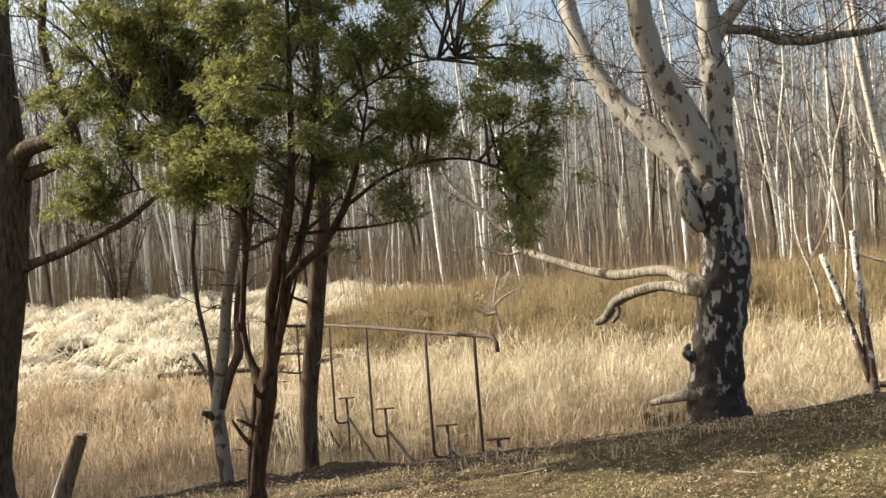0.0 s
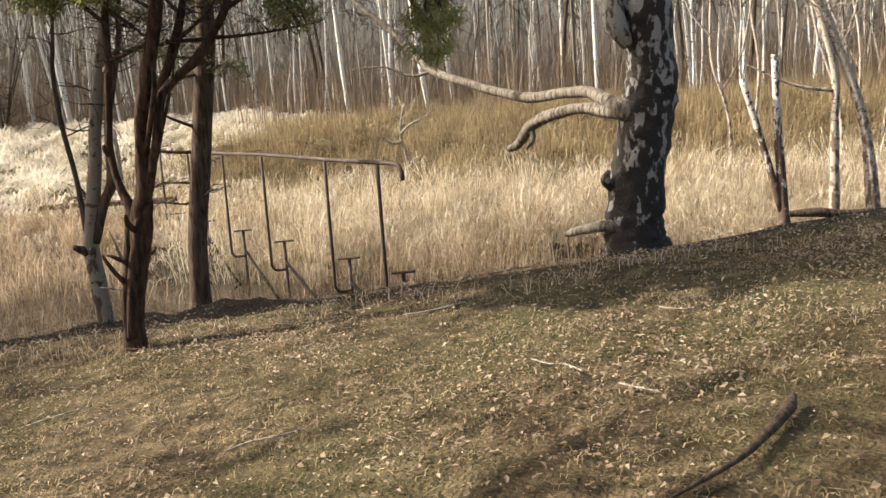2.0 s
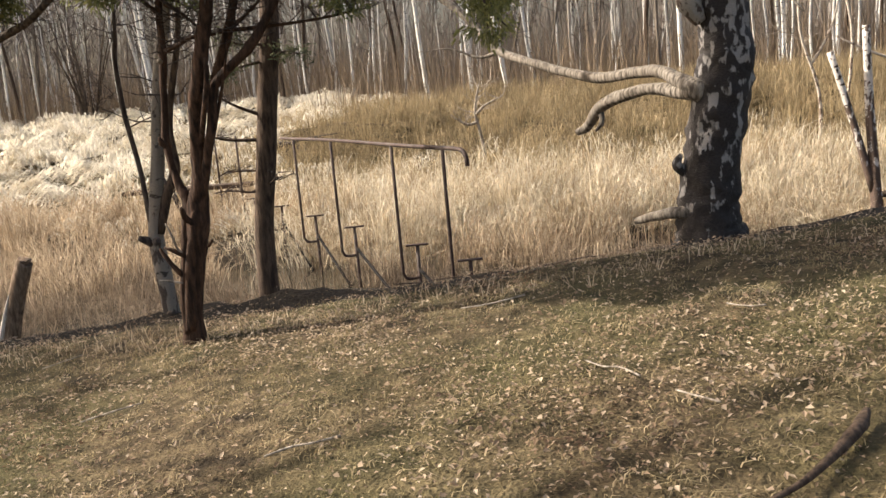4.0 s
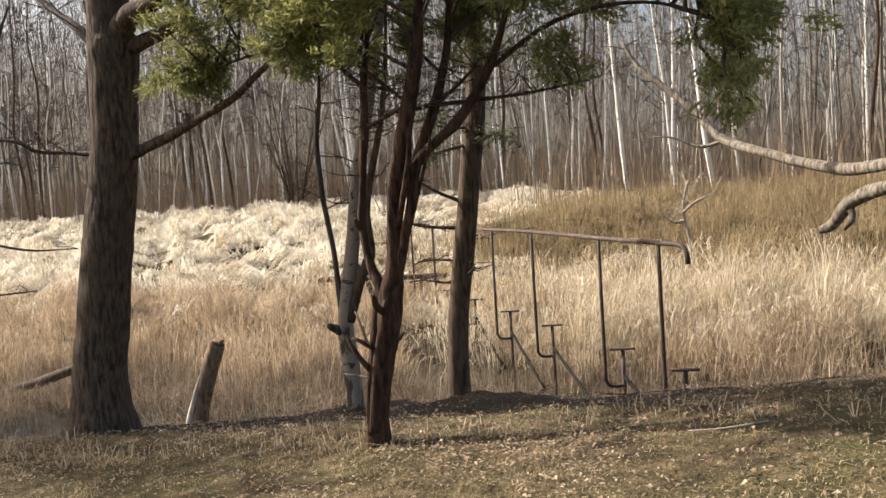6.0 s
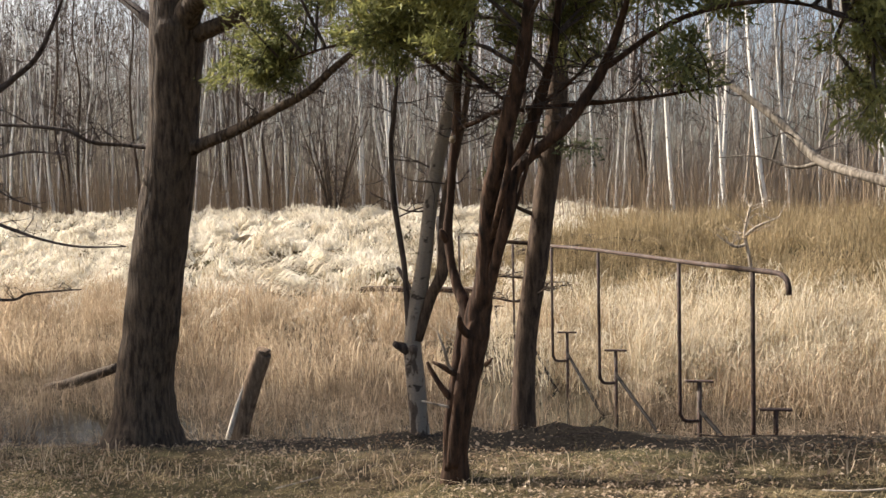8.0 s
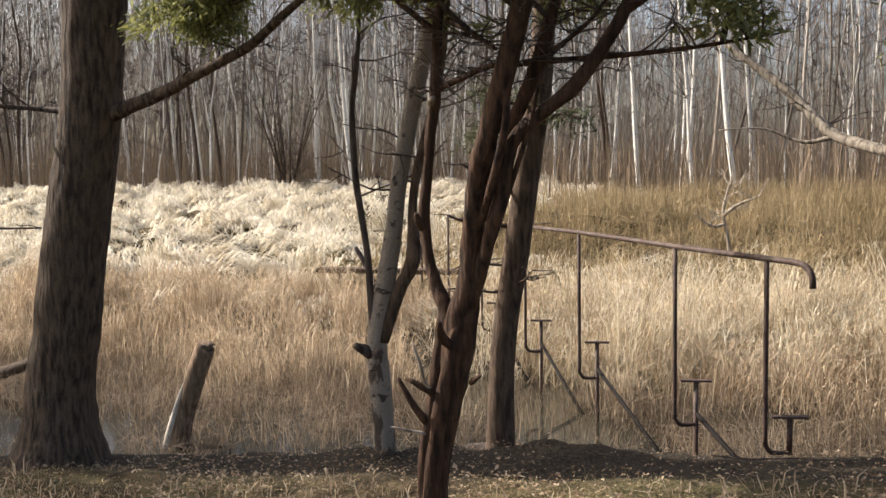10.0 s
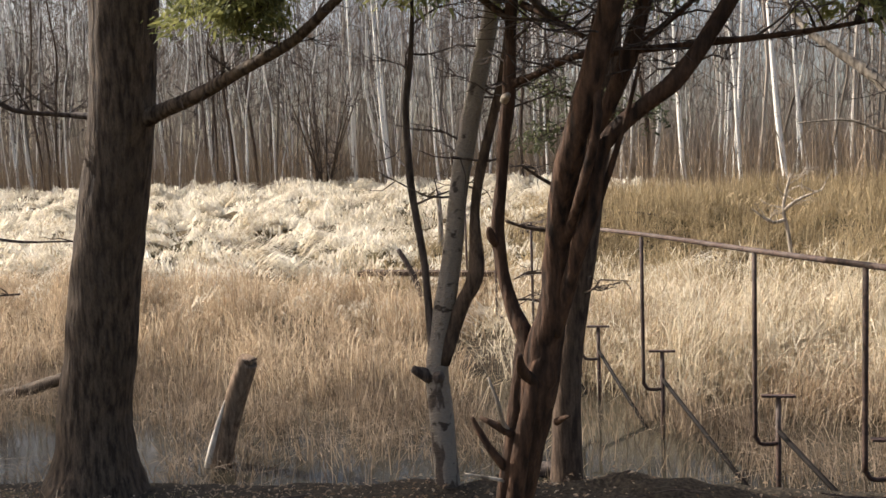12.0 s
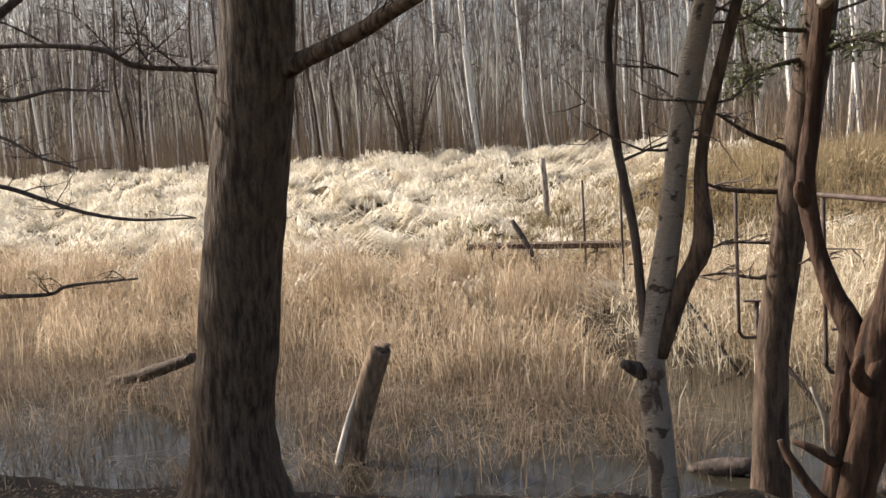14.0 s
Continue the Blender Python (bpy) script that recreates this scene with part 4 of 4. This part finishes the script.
def hazel_bush():
    t = thing("hazel_bush", "many-stemmed bare bush at the edge of the wood", "bush")
    rng = np.random.default_rng(61)
    tw = []
    for i in range(11):
        a, out = rng.uniform(0, 2 * np.pi), rng.uniform(0.3, 1.5)
        p = [(-14.0 + 0.12 * math.cos(a), 27.2 + 0.12 * math.sin(a), 1.5, 0.04), (-14.0 + 0.35 * out * math.cos(a), 27.2 + 0.3 * out * math.sin(a), 2.7, 0.03), (-14.0 + out * math.cos(a), 27.2 + out * math.sin(a), 4.6 + rng.uniform(0, 1.2), 0.01)]
        limb("stem", p, M_ALDER, t, 6, 0.05, 62 + i)
        tw += twigs(p, 9, 0.9, 80 + i, 0.7, 1.0, 3, 0.25, 0.012)
    v, f = joined(tw)
    part("twig_mass", mesh_of("twig_mass", v, f, M_TWIG), t, "thin bare twigs")


def brush_pile():
    t = thing("fallen_branches", "tangle of dead fallen branches on the far bank", "branches")
    rng = np.random.default_rng(63)
    for i in range(9):
        x, y = rng.uniform(-5.6, -3.4), rng.uniform(17.0, 18.5)
        z = float(ground_z(x, y))
        ln, a = rng.uniform(0.8, 1.8), rng.uniform(-0.6, 0.6)
        p = [(x, y, z, 0.035), (x + ln * 0.5 * math.cos(a), y + 0.2, z + rng.uniform(0.15, 0.35), 0.026), (x + ln * math.cos(a), y + ln * math.sin(a) * 0.3, z + rng.uniform(0.1, 0.4), 0.01)]
        limb("branch", p, M_TWIG, t, 6, 0.06, 64 + i)


def lawn_stick(x, y, length, turn, seed):
    rng = np.random.default_rng(seed)
    pts = []
    for s in np.linspace(-0.5, 0.5, 4):
        a, b = x + length * s * math.cos(turn), y + length * s * math.sin(turn)
        pts.append((a, b + rng.normal(0, 0.015), float(ground_z(a, b)) + 0.025, 0.003 + 0.002 * rng.uniform()))
    t = tagged(new("twig"), "pale dry twig lying on the lawn" if y < 5 else "dark dry twig lying on the bank crest", "twig", "twigs on the lawn")
    limb("wood", pts, M_DEAD if y < 5 else M_TWIG, t, 6, 0.1, seed)


hazel_bush()
brush_pile()
for k, (x, y, ln, a) in enumerate([(1.72, 3.0, 0.3, 2.3), (0.6, 2.6, 0.28, 0.15), (2.3, 3.6, 0.2, 2.4), (3.2, 3.1, 0.25, -0.3), (2.0, 2.6, 0.22, 2.2), (-0.6, 3.4, 0.3, 0.5), (1.1, 4.4, 0.35, 0.1), (-1.6, 4.6, 0.25, 0.9), (-0.4, 5.6, 0.4, 0.2), (0.5, 5.7, 0.5, -0.1), (-2.2, 5.5, 0.3, 0.4), (1.5, 5.6, 0.45, 0.3), (-2.6, 5.2, 0.25, 1.1)]):
    lawn_stick(x, y, ln, a, 400 + k)


def dead_sapling():
    t = thing("dead_sapling", "thin pale dead sapling rising from the reeds", "sapling")
    p = [(-0.09, 14.60, -0.1, 0.034), (-0.13, 14.60, 0.35, 0.03), (-0.19, 14.60, 1.04, 0.026), (-0.26, 14.60, 1.46, 0.022), (-0.17, 14.60, 1.9, 0.014)]
    limb("trunk", p, M_DEAD, t, 7, 0.05, 27)
    arms = [[(-0.24, 14.60, 1.30, 0.027), (-0.41, 14.55, 1.28, 0.021), (-0.64, 14.50, 1.45, 0.009)], [(-0.26, 14.60, 1.42, 0.027), (-0.08, 14.55, 1.56, 0.021), (0.2, 14.50, 1.68, 0.008)]]
    for i, q in enumerate(arms):
        limb("limb", q, M_DEAD, t, 6, 0.05, 30 + i)
    v, f = joined(twigs(p, 10, 0.5, 28, 0.4, 1.0, 3, 0.6, 0.008) + twigs(arms[0], 6, 0.35, 29, 0.4, 1.0, 2, 0.3, 0.007) + twigs(arms[1], 6, 0.35, 31, 0.4, 1.0, 2, 0.3, 0.007))
    part("twig_mass", mesh_of("twig_mass", v, f, M_DEAD), t)


dead_sapling()


# ---- reeds and grasses ----
def stuff(name, label, category, verts, faces, mat):
    return tagged(part(name, mesh_of(name, verts, faces, mat)), label, category, kind="stuff")


def field(n, box, seed, height, width, lean, keep=None, droop=0.0, bias=(0.0, 0.0), tuft=0.0, uneven=False):
    rng = np.random.default_rng(seed)
    x, y = scatter(n, *box, seed)
    if tuft:
        m = max(1, n // 16)
        cx, cy = scatter(m, *box, seed + 1)
        which = rng.integers(0, m, n)
        x, y = cx[which] + rng.normal(0, tuft, n), cy[which] + rng.normal(0, tuft, n)
    if keep is not None:
        ok = keep(x, y, rng)
        x, y = x[ok], y[ok]
    base = np.stack([x, y, np.maximum(ground_z(x, y) - 0.02, WATER_Z - 0.06)], -1)
    h = rng.uniform(*height, len(x))
    if uneven:
        h = h * (1 + 0.3 * wave(x, y, 2.7, 0.8))
        bias = (bias[0] + 0.2 * wave(x, y, 1.9, 0.4), bias[1] + 0.2 * wave(y, x, 2.3, 1.1))
    w = rng.uniform(*width, len(x))
    return blades(base, h, w, lean, seed + 2, droop, bias)


def flags(n, box, seed, rise, keep=None):
    """Short dry leaves that hang off the stems at some height."""
    rng = np.random.default_rng(seed)
    x, y = scatter(n, *box, seed)
    if keep is not None:
        ok = keep(x, y, rng)
        x, y = x[ok], y[ok]
    m = len(x)
    base = np.stack([x, y, np.maximum(ground_z(x, y), WATER_Z) + rng.uniform(*rise, m) * (1 + 0.3 * wave(x, y, 2.7, 0.8))], -1)
    return blades(base, rng.uniform(0.06, 0.2, m), rng.uniform(0.005, 0.012, m), 1.3, seed + 2, 0.8, (0.25, -0.1))


def pond_density(x, y, rng):
    near = smooth(6.3, 9.5, y + 0.25 * wave(x, y, 0.8, 0.2))
    d = (0.5 + 0.5 * near) * (0.5 + 0.5 * smooth(-0.8, 0.4, wave(x, y, 1.7, 0.7)))
    shore_side = smooth(-0.8, -0.3, x - 0.56 + 0.67 * (y - 7.0)) * smooth(10.2, 9.0, y)
    pool = np.exp(-((x + 1.7) / 0.6) ** 2 - ((y - 7.7) / 0.6) ** 2)
    d = d * (1 - 0.8 * shore_side) * (1 - 0.95 * pool)
    return (rng.uniform(0, 1, len(x)) < d) & (y > bank_edge(x) + 0.55)


def jetty_clear(x, y):
    return (np.abs(x + 4.75) > 1.3) | (np.abs(y - 13.1) > 0.65)


def golden(x, y, rng):
    return pond_density(x, y, rng) & jetty_line(x, y) & (rng.uniform(0, 1, len(x)) < smooth(8.9, 12.0, y + 0.4 * wave(x, y, 1.3, 0.9)))


def dingy(x, y, rng):
    return (y > bank_edge(x) + 0.5) & (jetty_line(x, y) | (rng.uniform(0, 1, len(x)) < 0.4)) & (rng.uniform(0, 1, len(x)) < (0.5 + 0.5 * smooth(-0.6, 0.6, wave(x, y, 2.1, 0.7))) * smooth(12.2, 9.8, y) * (0.14 + 0.86 * smooth(7.1, 9.3, y)) * (1 - 0.95 * np.exp(-((x + 1.6) / 0.45) ** 2 - ((y - 7.6) / 0.7) ** 2)))


def jetty_line(x, y):
    off = 0.816 * (x - 0.593) + 0.578 * (y - 7.082)
    return (off > 0.1) | (off < -1.0) | (y > 12.0)


v, f = field(58000, (-19, 9, 7.6, 13.4), 200, (0.18, 0.72), (0.004, 0.015), 0.42, golden, 0.15, (0.06, 0.0), 0.1, True)
stuff("reeds", "brown dry reeds standing in the pond", "reeds", v, f, M_REED)
v, f = field(90000, (-19, 9, 7.6, 13.5), 210, (0.12, 0.55), (0.004, 0.011), 0.95, golden, 0.45, uneven=True)
v, f = joined([(v, f), flags(34000, (-19, 9, 7.9, 13.4), 212, (0.12, 0.5), golden)])
stuff("broken_reeds", "bent and broken dry reed leaves", "reeds", v, f, M_REED)
# Near-shore reeds take the darkened colour that stands for tree shade.
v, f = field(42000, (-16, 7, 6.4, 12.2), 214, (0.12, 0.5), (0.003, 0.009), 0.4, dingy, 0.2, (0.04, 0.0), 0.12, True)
stuff("shaded_reeds", "dull brown sparse reeds in the shallow water, darkened for shade", "reeds", v, f, M_SHADEREED)
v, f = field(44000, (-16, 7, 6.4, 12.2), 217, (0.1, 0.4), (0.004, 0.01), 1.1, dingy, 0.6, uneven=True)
stuff("flattened_reeds", "dull brown reed leaves lying in the water, darkened for shade", "reeds", v, f, M_SHADEREED)
v, f = field(13000, (-3.6, 12, 10.2, 13.3), 220, (0.3, 0.95), (0.005, 0.017), 0.33, lambda x, y, r: (y > 11.1 + 0.4 * np.sin(x)) & (r.uniform(0, 1, len(x)) < smooth(-3.6, 1.0, x)), 0.1, (0.0, 0.0), 0.12, True)
stuff("tall_reeds", "tall pale yellow reeds on the far shore", "reeds", v, f, M_PALEREED)
v, f = field(46000, (-3.6, 12, 10.2, 13.4), 225, (0.25, 0.7), (0.005, 0.014), 0.9, lambda x, y, r: (y > 11.0 + 0.5 * np.sin(x)) & (r.uniform(0, 1, len(x)) < smooth(-3.6, 1.0, x)), 0.5, (0.0, 0.0), 0.15, True)
v, f = joined([(v, f), flags(22000, (-3.6, 12, 10.6, 13.2), 228, (0.2, 0.7), lambda x, y, r: r.uniform(0, 1, len(x)) < smooth(-3.6, 1.0, x))])
stuff("bent_reeds", "bent pale reed leaves on the far shore", "reeds", v, f, M_PALEREED)


def tussocks(count, box, seed, mat, label, size=(0.22, 0.5), keep=None, per=30):
    """Matted tufts: arching blades that fall one way off a low mound."""
    rng = np.random.default_rng(seed)
    x, y = scatter(count, *box, seed)
    if keep is not None:
        ok = keep(x, y, rng)
        x, y = x[ok], y[ok]
    m = len(x)
    big = rng.uniform(*size, m)
    flow = np.stack([0.5 + 0.9 * np.sin(x * 0.9 + y * 0.6) + rng.normal(0, 0.5, m), -0.5 + 0.5 * np.sin(x * 1.3 - y) + rng.normal(0, 0.4, m)], -1)
    k = np.repeat(np.arange(m), per)
    n = len(k)
    a, r = rng.uniform(0, 2 * np.pi, n), np.sqrt(rng.uniform(0, 1, n)) * big[k] * 0.7
    off = np.stack([np.cos(a) * r, np.sin(a) * r], -1)
    bx, by = x[k] + off[:, 0], y[k] + off[:, 1]
    dome = big[k] * 0.55 * (1 - (r / (big[k] * 0.7)) ** 2)
    base = np.stack([bx, by, ground_z(bx, by) - 0.03 + dome * 0.6], -1)
    out = 1.25 * flow[k] + 0.45 * off / big[k][:, None] + rng.normal(0, 0.16, (n, 2))
    ln = np.minimum(big[k] * rng.uniform(0.35, 1.0, n), 0.6)
    d = np.stack([out[:, 0], out[:, 1], np.zeros(n)], -1) * (ln * 0.5)[:, None]
    up = np.array([0, 0, 1.0])
    mid = base + d * 0.5 + up * (ln * rng.uniform(0.08, 0.34, n))[:, None]
    tip = base + d * 1.15 + up * (ln * rng.uniform(-0.2, 0.16, n))[:, None]
    side = np.stack([-out[:, 1], out[:, 0], np.zeros(n)], -1)
    side /= np.linalg.norm(side, axis=1)[:, None] + 1e-6
    side *= rng.uniform(0.005, 0.013, n)[:, None]
    v = np.stack([base - side, base + side, mid + side, mid - side, tip], 1).reshape(-1, 3)
    i = np.arange(n)[:, None] * 5
    stuff("tussock_grass", label, "grass", v, np.concatenate([i + [0, 1, 2], i + [0, 2, 3], i + [3, 2, 4]], 1).reshape(-1, 3), mat)


tussocks(2400, (-38, -1.5, 12.3, 28.8), 230, M_TUSSOCK, "pale bleached tussock grass on the far bank", (0.35, 0.85), per=110, keep=lambda x, y, r: jetty_clear(x, y) & ((wave(x, y * 1.3, 1.7, 0.3) + 0.6 * wave(x, y, 3.7, 1.7) < 0.62) | (r.uniform(0, 1, len(x)) < 0.12)) & (r.uniform(0, 1, len(x)) > smooth(-6.0, -2.5, x) * smooth(15, 17, y)))
tussocks(520, (-6, 14, 12.3, 13.9), 235, M_PALEREED, "straw-coloured grass above the far shore", (0.25, 0.45))
tussocks(1700, (-6.5, 18, 13.6, 22.0), 238, M_SEDGE, "brown matted sedge tufts on the mound", (0.3, 0.6), per=40, keep=lambda x, y, r: r.uniform(0, 1, len(x)) < smooth(-6.5, -3.5, x))
v, f = field(52000, (-7, 20, 13.5, 22.5), 240, (0.25, 0.75), (0.006, 0.014), 0.55, lambda x, y, r: r.uniform(0, 1, len(x)) < smooth(-6.5, -3.2, x), 0.3, (0.05, -0.1), 0.16)
stuff("sedge", "brown upright sedge covering the mound", "sedge", v, f, M_SEDGE)
v, f = field(80000, (-5.5, 7, 1.2, 6.6), 250, (0.014, 0.045), (0.003, 0.007), 1.0, lambda x, y, r: (y < bank_edge(x)) & (r.uniform(0, 1, len(x)) < (0.35 + 0.6 * smooth(-0.5, 0.5, wave(x, y, 2.3, 0.4))) * smooth(5.8, 5.3, y)), 0.4)
stuff("lawn_grass", "short worn olive and straw grass", "grass", v, f, M_LAWN)
v, f = field(95000, (-5.5, 7, 1.2, 6.2), 255, (0.02, 0.065), (0.004, 0.009), 0.9, lambda x, y, r: (y < bank_edge(x)) & (r.uniform(0, 1, len(x)) < (0.3 + 0.7 * smooth(-0.4, 0.6, wave(x, y, 3.1, 1.9))) * smooth(5.45, 4.95, y)), 0.5, (0.2, -0.1), 0.035)
stuff("grass_tufts", "matted dry tufts in the worn lawn", "grass", v, f, M_TUFT)
v, f = field(6000, (-6, 7, 4.4, 6.4), 260, (0.05, 0.16), (0.004, 0.008), 0.7, lambda x, y, r: (y < bank_edge(x)) & (r.uniform(0, 1, len(x)) < 0.05 + 0.95 * smooth(0.4, 0.0, np.abs(y - 4.8 - 0.15 * np.sin(x * 3)))), 0.5)
stuff("bank_grass", "dry grass fringe along the bank", "grass", v, f, M_REED)


def litter():
    rng = np.random.default_rng(9)
    x, y = scatter(95000, -5.5, 7, 1.2, 6.4, 270)
    ok = (y < bank_edge(x) - 0.15) & (rng.uniform(0, 1, len(x)) < (0.3 + 0.65 * smooth(-0.4, 0.7, wave(x, y, 1.7, 1.4))) * (0.5 + 0.5 * smooth(5.5, 5.0, y)))
    x, y = x[ok], y[ok]
    n = len(x)
    c = np.stack([x, y, ground_z(x, y) + rng.uniform(0.01, 0.03, n)], -1)
    a = rng.uniform(0, 2 * np.pi, n)
    s = (0.006 + 0.01 * rng.uniform(0, 1, n) ** 2.0)[:, None]
    u = np.stack([np.cos(a), np.sin(a), rng.normal(0, 0.3, n)], -1) * s
    w = np.stack([-np.sin(a), np.cos(a), rng.normal(0, 0.4, n)], -1) * s * 0.6
    lift = np.array([0, 0, 0.35]) * s
    v = np.stack([c - u, c - w + lift, c + u, c + w + lift], 1).reshape(-1, 3)
    i = np.arange(n)[:, None] * 4
    stuff("leaf_litter", "pale and brown fallen leaves on the lawn", "leaves", v, np.concatenate([i + [0, 1, 2], i + [0, 2, 3]], 1).reshape(-1, 3), M_LEAF)


litter()


# ---- the wood behind ----
def woodland_birch(seed, tall, rad, white=True):
    rng = np.random.default_rng(seed)
    t = thing("woodland_birch", "thin leafless white-barked birch at the edge of the wood", "tree", "birches at the wood's edge")
    sway = np.cumsum(rng.normal(0, 0.11, (8, 2)), 0) * tall / 10
    lean = rng.normal(0, 0.045, 2)
    p = [(float(sway[i][0] + lean[0] * s * tall), float(sway[i][1] + lean[1] * s * tall), float(s * tall - 0.2), float(rad * (1.05 - 0.9 * s))) for i, s in enumerate(np.linspace(0, 1, 8))]
    limb("trunk", p, M_WOODBIRCH if white else M_PINE, t, 7, 0.06, seed, per=3)
    v, f = joined(twigs(p, 34, tall * 0.16, seed + 1, 0.7, 1.0, 4, 0.22, 0.011))
    part("crown", mesh_of("crown", v, f, M_TWIG), t, "thin bare brown twigs")
    return t


def wood_edge():
    rng = np.random.default_rng(33)
    kinds = [woodland_birch(300 + 7 * i, tall, r, w) for i, (tall, r, w) in enumerate([(11, 0.05, True), (9, 0.038, True), (12, 0.066, True), (8, 0.03, True), (10, 0.04, True), (13, 0.056, False), (7, 0.026, True), (10, 0.042, True)])]
    spots = []
    for i in range(250):
        x = rng.uniform(-42, 26)
        y = (23.0 if x > -5 else 27.5) + rng.uniform(0, 1) ** 1.5 * 15
        if all((x - a) ** 2 + (y - b) ** 2 > 0.5 for a, b in spots):
            spots.append((x, y))
    for i, (x, y) in enumerate(spots):
        m = pose(x, y, float(ground_z(x, y)), 0, 0, rng.uniform(0, 360))
        k = kinds[int(rng.integers(0, len(kinds)))] if i >= len(kinds) else kinds[i]
        if i < len(kinds):
            k.matrix_basis = m
        else:
            copy_thing(k, m)


def far_wood():
    rng = np.random.default_rng(44)
    n = 950
    x, y = rng.uniform(-75, 55, n), 27 + rng.uniform(0, 1, n) ** 0.8 * 50
    y = np.where(x > -5, y - 4, y)
    pieces = []
    for a, b in zip(x, y):
        z, h, r = float(ground_z(a, b)), rng.uniform(8, 15), rng.uniform(0.018, 0.055)
        dx, dy = rng.normal(0, 0.9, 2)
        pieces.append(tube([(a, b, z - 0.2, r), (a + dx * 0.5 + rng.normal(0, 0.1), b + rng.normal(0, 0.1), z + h * 0.3, r * 0.85), (a + dx * 0.6 + rng.normal(0, 0.22), b, z + h * 0.6, r * 0.6), (a + dx, b + dy, z + h, r * 0.2)], 5, 2))
    v, f = joined(pieces)
    stuff("far_wood", "dense leafless birch wood in the distance", "trees", v, f, M_FARTRUNK)
    n = 250000
    x, y = rng.uniform(-85, 60, n), 27 + rng.uniform(0, 1, n) ** 0.7 * 55
    y = np.where(x > -5, y - 3, y)
    z = ground_z(x, y) + rng.uniform(0, 1, n) ** 1.1 * 10.5
    v, f = blades(np.stack([x, y, z], -1), rng.uniform(0.4, 1.8, n), rng.uniform(0.008, 0.03, n), 1.0, 45)
    m = 42000
    x2, y2 = rng.uniform(-85, -10, m), 30 + rng.uniform(0, 1, m) * 45
    v2, f2 = blades(np.stack([x2, y2, ground_z(x2, y2) + rng.uniform(7, 15, m)], -1), rng.uniform(0.6, 2.2, m), rng.uniform(0.01, 0.035, m), 1.0, 47)
    v, f = joined([(v, f), (v2, f2)])
    stuff("far_twigs", "brown haze of bare twigs in the wood", "trees", v, f, M_FARTWIG)
    n = 22000
    x = rng.uniform(-60, 40, n)
    y = np.where(x > -5, 21.5, 27) + rng.uniform(0, 1, n) ** 1.3 * 16
    v, f = blades(np.stack([x, y, ground_z(x, y) - 0.05], -1), rng.uniform(0.5, 2.2, n), rng.uniform(0.01, 0.025, n), 0.3, 46)
    stuff("undergrowth", "brown leafless undergrowth at the foot of the wood", "bushes", v, f, M_BRUSH)


# A tree outside the view, added for the shadow it throws.
def unseen_tree(x, y, tall, seed, shoots=20, label="unseen bare broad tree beside the lawn, added for shade", low=0.3):
    rng = np.random.default_rng(seed)
    t = thing("shade_tree", label, "tree")
    z = float(ground_z(x, y))
    trunk = [(x, y, z - 0.1, 0.2), (x + 0.05, y, z + 1.5, 0.15), (x - 0.05, y + 0.1, z + tall * 0.5, 0.11), (x, y, z + tall, 0.03)]
    limb("trunk", trunk, M_ALDER, t, 12, 0.05, seed)
    tw = []
    for i in range(9):
        h0, a = rng.uniform(low, 0.55 + 0.83 * low) * tall, rng.uniform(0, 2 * np.pi)
        ln = rng.uniform(0.9, 1.8)
        p = [(x, y, z + h0, 0.05), (x + ln * 0.5 * math.cos(a), y + ln * 0.5 * math.sin(a), z + h0 + 0.4 * ln, 0.035), (x + ln * math.cos(a), y + ln * math.sin(a), z + h0 + ln, 0.012)]
        limb("limb", p, M_ALDER, t, 7, 0.05, seed + i)
        tw += twigs(p, shoots, 0.9, seed + 20 + i, 0.4, 1.0, 5, 0.2, 0.014)
    v, f = joined(tw)
    part("twig_mass", mesh_of("twig_mass", v, f, M_TWIG), t, "thin dark bare twigs")


# Unseen trees to the left; they shade the lawn, bank and near reeds.
unseen_tree(-7.0, 1.7, 8.2, 530, 9, low=0.6)
unseen_tree(-7.9, 5.9, 4.3, 600, 26, "unseen bare bushy tree at the water's edge, added for shade")
unseen_tree(-9.4, 5.2, 5.6, 690, 34, "unseen bare bushy tree at the water's edge, added for shade")
unseen_tree(-11.5, 5.2, 6.6, 720, 34, "unseen bare bushy tree at the water's edge, added for shade")
unseen_tree(-10.4, 6.6, 5.8, 630, 26, "unseen bare bushy tree at the water's edge, added for shade")
unseen_tree(-12.9, 7.0, 7.5, 660, 26, "unseen bare bushy tree at the water's edge, added for shade")
wood_edge()
far_wood()
